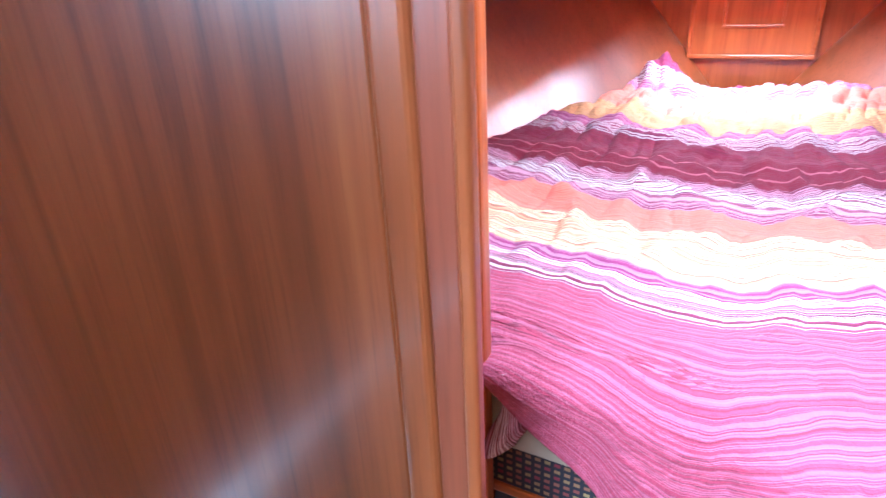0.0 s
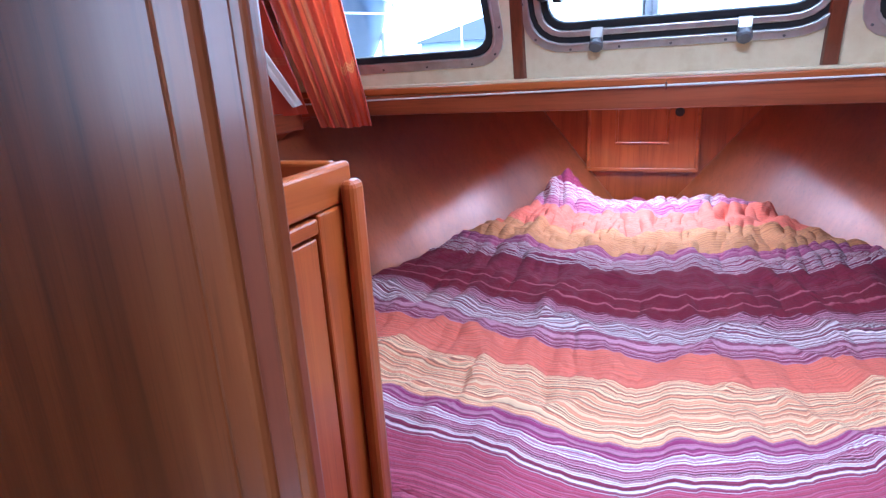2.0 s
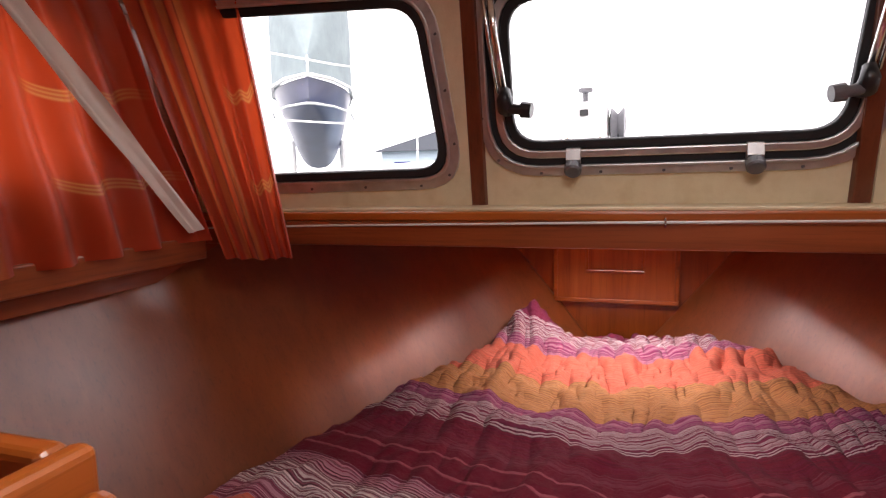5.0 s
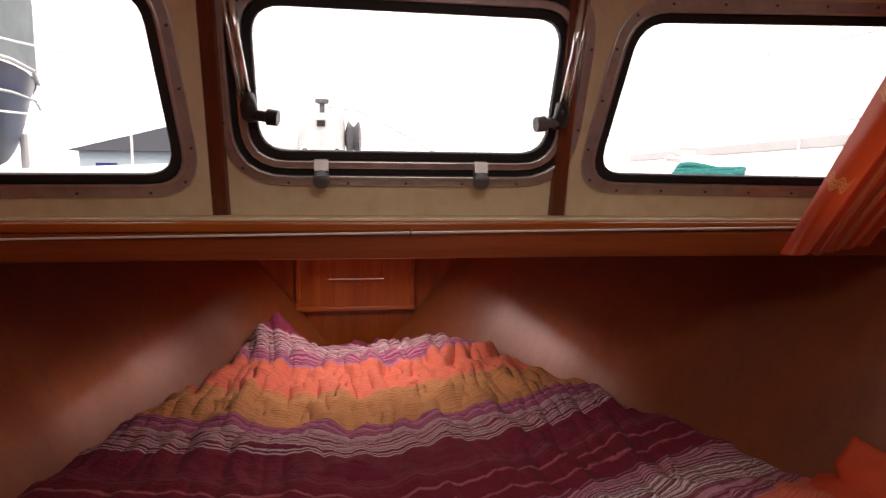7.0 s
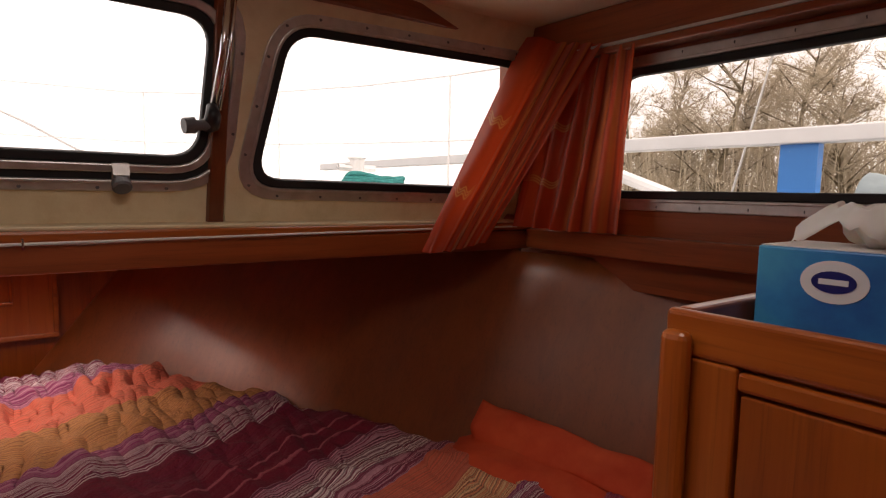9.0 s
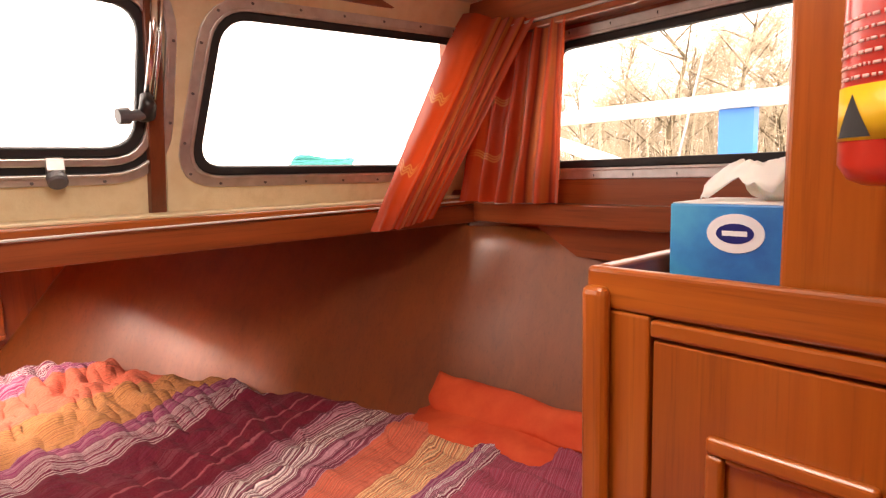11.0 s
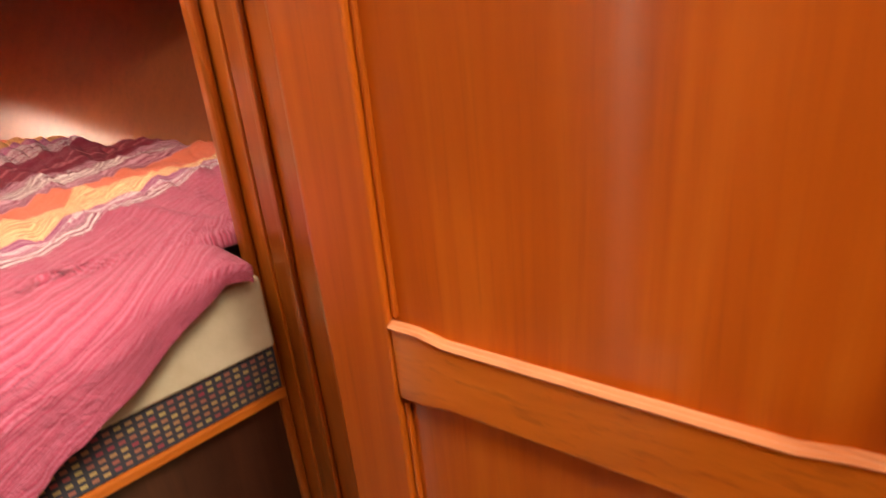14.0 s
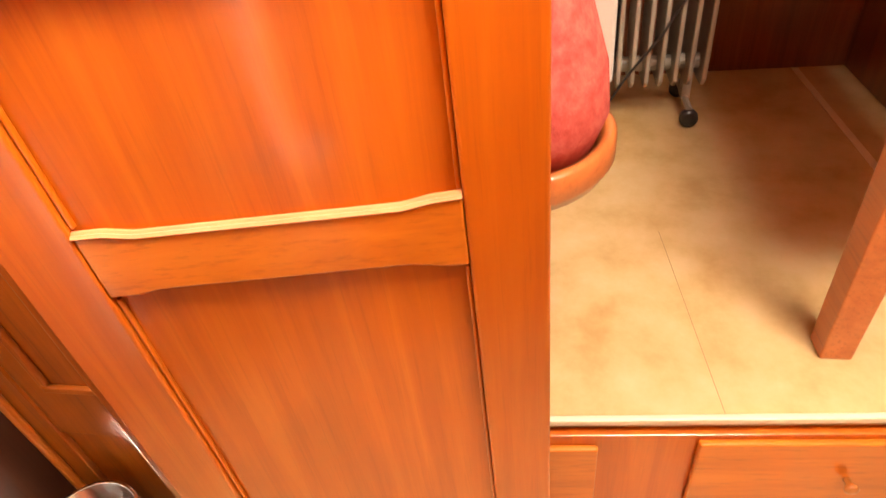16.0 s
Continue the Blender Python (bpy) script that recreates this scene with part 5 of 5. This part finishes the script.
# ---- outside: foredeck, moored boats, bank and trees ----
M_WATER = speckle(mat("grey_harbour_water", (0.10, 0.12, 0.12), 0.08), [(0.08, 0.10, 0.10), (0.14, 0.16, 0.16)], 2.0, 0.6, 0.5)
M_BANK = speckle(mat("winter_grass_bank", (0.16, 0.15, 0.08), 0.9), [(0.12, 0.12, 0.06), (0.20, 0.18, 0.10)], 1.5)
tagged(part("ground", box(-400, 400, -400, 400, -1.0, -0.9), M_WATER), "grey harbour water under an overcast sky", "water", kind="structure")
tagged(part("ground_bank", prism([(9, -60), (60, -60), (60, 60), (9, 60)], -0.89, 0.1), M_BANK), "winter grass bank behind the moorings", "bank", kind="structure")


def deck(u, v):
    y = lerp(1.72, 4.6, v)
    w = 1.75 * math.sqrt(max(0.0, 1 - ((y - 1.4) / 3.3) ** 2.2)) + 0.02
    x = lerp(-w, w, u)
    return (x, y, 1.60 + 0.05 * (1 - (x / max(w, 0.1)) ** 2) + 0.20 * math.sqrt(v))


bm = sheet(deck, 40, 48)
bmesh.ops.delete(bm, geom=[f for f in bm.faces if abs(f.calc_center_median().x + 0.08) < 0.18 and abs(f.calc_center_median().y - 2.08) < 0.19], context="FACES")
fd = part("deck_fore", bm, M_WHITE, smooth=True)
fd.modifiers.new("thickness", "SOLIDIFY").thickness = 0.03
tagged(fd, "white painted foredeck ahead of the cabin windows", "deck", kind="structure")
# White paint greyed so that the windlass carries its shading in the colour.
M_GREYW = speckle(mat("shaded_white_paint", (0.62, 0.62, 0.62), 0.5), [(0.52, 0.52, 0.52), (0.68, 0.68, 0.68)], 0.05)
wd = tagged(empty("windlass"), "white anchor windlass with chain on the foredeck", "windlass")
part("housing", box(-0.34, -0.15, 2.92, 3.12, 1.77, 2.00), M_GREYW, wd, bevel=0.03, seg=3)
part("base", box(-0.38, -0.11, 2.86, 3.16, 1.745, 1.80), M_GREYW, wd, bevel=0.01)
part("gypsy", lathe([(0.03, 0), (0.08, 0.01), (0.05, 0.035), (0.08, 0.06), (0.03, 0.07)], (-0.148, 3.0, 1.90), "X", 20), M_GREYPL, wd)
part("warping_head", lathe([(0.05, 0), (0.035, 0.04), (0.06, 0.09)], (-0.43, 3.0, 1.86), "X", 20), M_GREYW, wd)
part("wing_nut", lathe([(0.012, 0), (0.012, 0.04), (0.03, 0.045), (0.03, 0.06)], (-0.245, 3.0, 2.0), "Z", 12), M_GREYPL, wd)
for x in (-0.31, -0.18):
    part("bolt", lathe([(0.022, 0.0), (0.022, -0.02), (0.012, -0.026)], (x, 2.92, 1.84), "Y", 12), M_STEEL, wd)
part("vent", box(-0.262, -0.228, 2.912, 2.9195, 1.94, 1.965), M_BLACK, wd)
part("chain", sweep([(-0.22, 3.0, 2.03), (-0.10, 3.0, 2.02), (0.05, 3.0, 1.95), (0.22, 3.05, 1.86), (0.5, 3.2, 1.77)], 0.005, 8), M_ALU, wd)
M_ROPE = speckle(mat("green_rope", (0.02, 0.26, 0.25), 0.8), [(0.015, 0.18, 0.18), (0.03, 0.34, 0.32)], 0.01, 0.8, 0.004)
rope = []
for k in range(150):
    a = k * 0.33
    r = 0.085 + 0.035 * noise.noise(Vector((k * 0.09, 2.0, 0)))
    rope.append((1.06 + r * math.cos(a) * 1.25 + 0.03 * noise.noise(Vector((k * 0.11, 0, 1))), 2.2 + 0.55 * r * math.sin(a), 1.716 + 0.022 * (1 + noise.noise(Vector((k * 0.17, 5, 3)))) + 0.0002 * k))
tagged(part("rope_coil", sweep(rope, 0.0085, 7), M_ROPE, smooth=True), "turquoise mooring rope coiled on the foredeck", "rope")
bol = tagged(empty("bollard"), "white cross bollard on the foredeck", "bollard")
part("post", lathe([(0.03, 0), (0.03, 0.14), (0.04, 0.15)], (1.10, 2.42, 1.70), "Z", 16), M_WHITE, bol)
part("cross_bar", sweep([(1.02, 2.42, 1.81), (1.18, 2.42, 1.81)], 0.014, 10), M_STEEL, bol)
rail = tagged(empty("pulpit_rail"), "white tubular guard rail around the bow", "railing")
for z in (1.95, 2.25):
    part("rail_tube", sweep([(deck(s, v)[0] * 1.0, deck(s, v)[1], z + 0.06 * v) for s, v in [(1, 0.1), (1, 0.3), (1, 0.5), (1, 0.7), (1, 0.85), (1, 0.97), (0.5, 1.0), (0, 0.97), (0, 0.85), (0, 0.7), (0, 0.5), (0, 0.3)]], 0.005, 8), M_WHITE, rail, smooth=True)
for s, v in ((1, 0.3), (1, 0.7), (0, 0.3), (0, 0.7), (1, 0.95), (0, 0.95)):
    x, y, z = deck(s, v)
    part("stanchion", sweep([(x, y, z), (x, y, 2.25 + 0.06 * v)], 0.006, 8), M_WHITE, rail)

# neighbouring yacht seen bow on
M_NAVY = speckle(mat("navy_hull_paint", (0.03, 0.04, 0.11), 0.3), [(0.025, 0.03, 0.09), (0.04, 0.05, 0.13)], 0.5)
M_CANVAS = speckle(mat("grey_canvas", (0.26, 0.31, 0.32), 0.8), [(0.22, 0.27, 0.28), (0.30, 0.36, 0.37)], 0.3, 0.5, 0.03)
yacht = tagged(empty("yacht"), "navy blue yacht bow under a grey canvas cover", "boat")


def nb(u, v):
    """Bow of a hull: v from stem aft, u round the section from keel to rail."""
    w = 0.52 * (1 - (1 - v) ** 5)
    a = u * 2 - 1
    h = 1 - abs(a) ** 1.6
    return Vector((w * math.copysign(abs(a) ** 0.6, a), 3.5 * v, -h * (0.25 + 0.75 * v) * 0.95))


ym = Matrix.Translation((-3.35, 5.95, 2.75)) @ Matrix.Rotation(radians(29), 4, "Z")
bm = sheet(nb, 24, 20)
bm.transform(ym)
part("hull", bm, M_NAVY, yacht, smooth=True)


def cv(u, v):
    w = 0.54 * (1 - (1 - v) ** 5) + 0.01
    a = math.pi * u
    return Vector((w * math.copysign(abs(math.cos(a)) ** 0.6, math.cos(a)), 3.5 * v - 0.02, 0.02 + (0.2 + 1.5 * min(1, v * 5)) * math.sin(a) ** 0.35 + 0.03 * noise.noise(Vector((u * 6, v * 9, 0)))))


bm = sheet(cv, 24, 24)
bm.transform(ym)
part("canvas_cover", bm, M_CANVAS, yacht, smooth=True)
for z, r in ((0.02, 0.022), (-0.28, 0.014)):
    bm = sweep([Vector((0.56 * s * (1 - (1 - v) ** 5) + 0.0, 3.5 * v - 0.10, z)) for s, v in ((1, 0.6), (1, 0.3), (1, 0.12), (0.5, 0.03), (-0.5, 0.03), (-1, 0.12), (-1, 0.3), (-1, 0.6))], r, 8)
    bm.transform(ym)
    part("rubbing_strake", bm, M_WHITE, yacht)

for sx in (-0.4, 0.4):
    bm = sweep([(sx, 3.2, -0.5), (sx, 3.3, -3.7)], 0.05, 8)
    bm.transform(ym)
    part("prop", bm, M_WHITE, yacht)

# white rail and blue post of the boat alongside, gantries and the bank's trees
sb = tagged(empty("neighbour_boat"), "white steel boat alongside with rail, blue post and deck gear", "boat")
M_BLUEP = mat("bright_blue_paint", (0.03, 0.22, 0.62), 0.45)
part("rail_beam", box(4.0, 4.12, -4, 9.0, 2.07, 2.17), M_WHITE, sb, bevel=0.01)
part("blue_post", box(4.04, 4.12, 1.83, 2.05, 1.60, 2.069), M_BLUEP, sb)
part("coaming", box(3.9, 4.6, -4, 9.0, -0.6, 1.66), M_WHITE, sb, bevel=0.02)
for y0, y1, z1 in ((3.9, 2.9, 2.02), (4.4, 3.6, 2.10), (5.0, 4.5, 2.0)):
    part("davit_arm", sweep([(4.5, y0, z1), (4.5, y1, 1.68)], 0.055, 10), M_WHITE, sb)
part("tarpaulin", sheet(lambda u, v: (lerp(4.3, 4.9, u), lerp(1.0, 1.72, v), 1.66 + 0.24 * math.sin(math.pi * u) ** 0.6 * (0.6 + 0.4 * v) + 0.03 * noise.noise(Vector((u * 5, v * 6, 0)))), 16, 16), M_CANVAS, sb, smooth=True)
tagged(part("mast", sweep([(6.5, 4.14, -0.9), (6.5, 2.79, 5.0)], [0.016, 0.010], 8), M_ALU), "thin grey mast leaning against the sky", "mast")

M_BARK = speckle(mat("winter_bark", (0.16, 0.12, 0.075), 0.9), [(0.11, 0.085, 0.05), (0.20, 0.155, 0.10)], 0.2)
M_TWIG = speckle(mat("bare_twigs", (0.52, 0.44, 0.33), 0.9), [(0.44, 0.36, 0.25), (0.60, 0.52, 0.41)], 0.4)


def bare_tree(x, y, h, seed, twigs=2300):
    """A leafless tree: trunk and limbs, and a crown of thin forked twigs."""
    r = random.Random(seed)
    t = tagged(empty("tree"), "bare winter tree with fine twigs on the bank", "tree", "trees on the bank")
    bm, tw = bmesh.new(), bmesh.new()
    trunk = [(x, y, 0.05), (x + r.uniform(-.2, .2), y + r.uniform(-.2, .2), h * 0.35), (x + r.uniform(-.4, .4), y + r.uniform(-.4, .4), h * 0.7), (x + r.uniform(-.5, .5), y + r.uniform(-.5, .5), h * 0.9)]
    sweep(trunk, [0.12, 0.09, 0.05, 0.015], 6, bm)
    tips = []
    for k in range(24):
        f = r.uniform(0.08, 0.98)
        i = min(int(f * 3), 2)
        p = Vector(trunk[i]).lerp(Vector(trunk[i + 1]), f * 3 - i)
        a, L = r.uniform(0, math.tau), h * r.uniform(0.22, 0.46) * (1.05 - f * 0.6)
        q = p + Vector((math.cos(a) * L * 0.8, math.sin(a) * L * 0.8, L * r.uniform(0.3, 0.9)))
        m = p.lerp(q, 0.5) + Vector((r.uniform(-.2, .2), r.uniform(-.2, .2), r.uniform(-.1, .2)))
        sweep([p, m, q], [0.030, 0.018, 0.006], 4, bm)
        for n in range(6):
            s = p.lerp(m, r.random()) if r.random() < 0.4 else m.lerp(q, r.random())
            e = s + Vector((r.uniform(-1, 1), r.uniform(-1, 1), r.uniform(-.2, 1.0))) * r.uniform(0.3, 0.9)
            mid = s.lerp(e, 0.5) + Vector((r.uniform(-.12, .12), r.uniform(-.12, .12), r.uniform(-.08, .12)))
            sweep([s, mid, e], [0.009, 0.006, 0.003], 3, tw, caps=False)
            tips += [(s, mid), (mid, e)]
    for k in range(twigs):
        s, e = r.choice(tips)
        s = s.lerp(e, r.random())
        e = s + Vector((r.uniform(-1, 1), r.uniform(-1, 1), r.uniform(-0.4, 1.0))) * r.uniform(0.18, 0.62)
        sweep([s, e], [0.007, 0.003], 3, tw, caps=False)
    part("trunk", bm, M_BARK, t, smooth=True)
    tagged(part("crown", tw, M_TWIG, t), kind="stuff")
    return t


rt = random.Random(5)
for k in range(40):
    a = radians(lerp(-8, 42, k / 39) + rt.uniform(-1.5, 1.5))
    d = rt.uniform(17, 28)
    bare_tree(d * math.cos(a), d * math.sin(a), rt.uniform(5.0, 8.5) * (0.62 + 0.45 * (1 - k / 40)), 100 + k)
brush = bmesh.new()
for k in range(5200):
    a, d = radians(rt.uniform(-10, 44)), rt.uniform(16, 34)
    p = Vector((d * math.cos(a), d * math.sin(a), 0.05))
    L = rt.uniform(1.4, 4.6)
    e = p + Vector((rt.uniform(-.5, .5), rt.uniform(-.5, .5), L))
    sweep([p, p.lerp(e, 0.5) + Vector((rt.uniform(-.2, .2), rt.uniform(-.2, .2), 0)), e], [0.014, 0.010, 0.004], 3, brush, caps=False)
tagged(part("brushwood", brush, M_TWIG), "tangled brown winter brushwood along the bank", "brushwood", kind="stuff")


def shed(x, y, w, label):
    s = tagged(empty("quay_shed"), label, "building")
    part("wall", box(x, x + w, y, y + 3, -0.89, 2.3), mat("pale_blue_boards", (0.45, 0.55, 0.62), 0.7), s)
    part("roof", prism([(x - 0.2, 2.3), (x + w + 0.2, 2.3), (x + w / 2, 3.0)], y - 0.2, y + 3.2, "Y"), mat("slate_roof", (0.10, 0.11, 0.13), 0.7), s)
    for k in range(3):
        part("window", box(x + 0.4 + k * w / 3.2, x + 0.9 + k * w / 3.2, y - 0.03, y - 0.001, 1.3, 2.0), M_NAVY_INK, s)
    return s


shed(-7.0, 16.0, 5.0, "pale blue boarded quay building with dark roof")
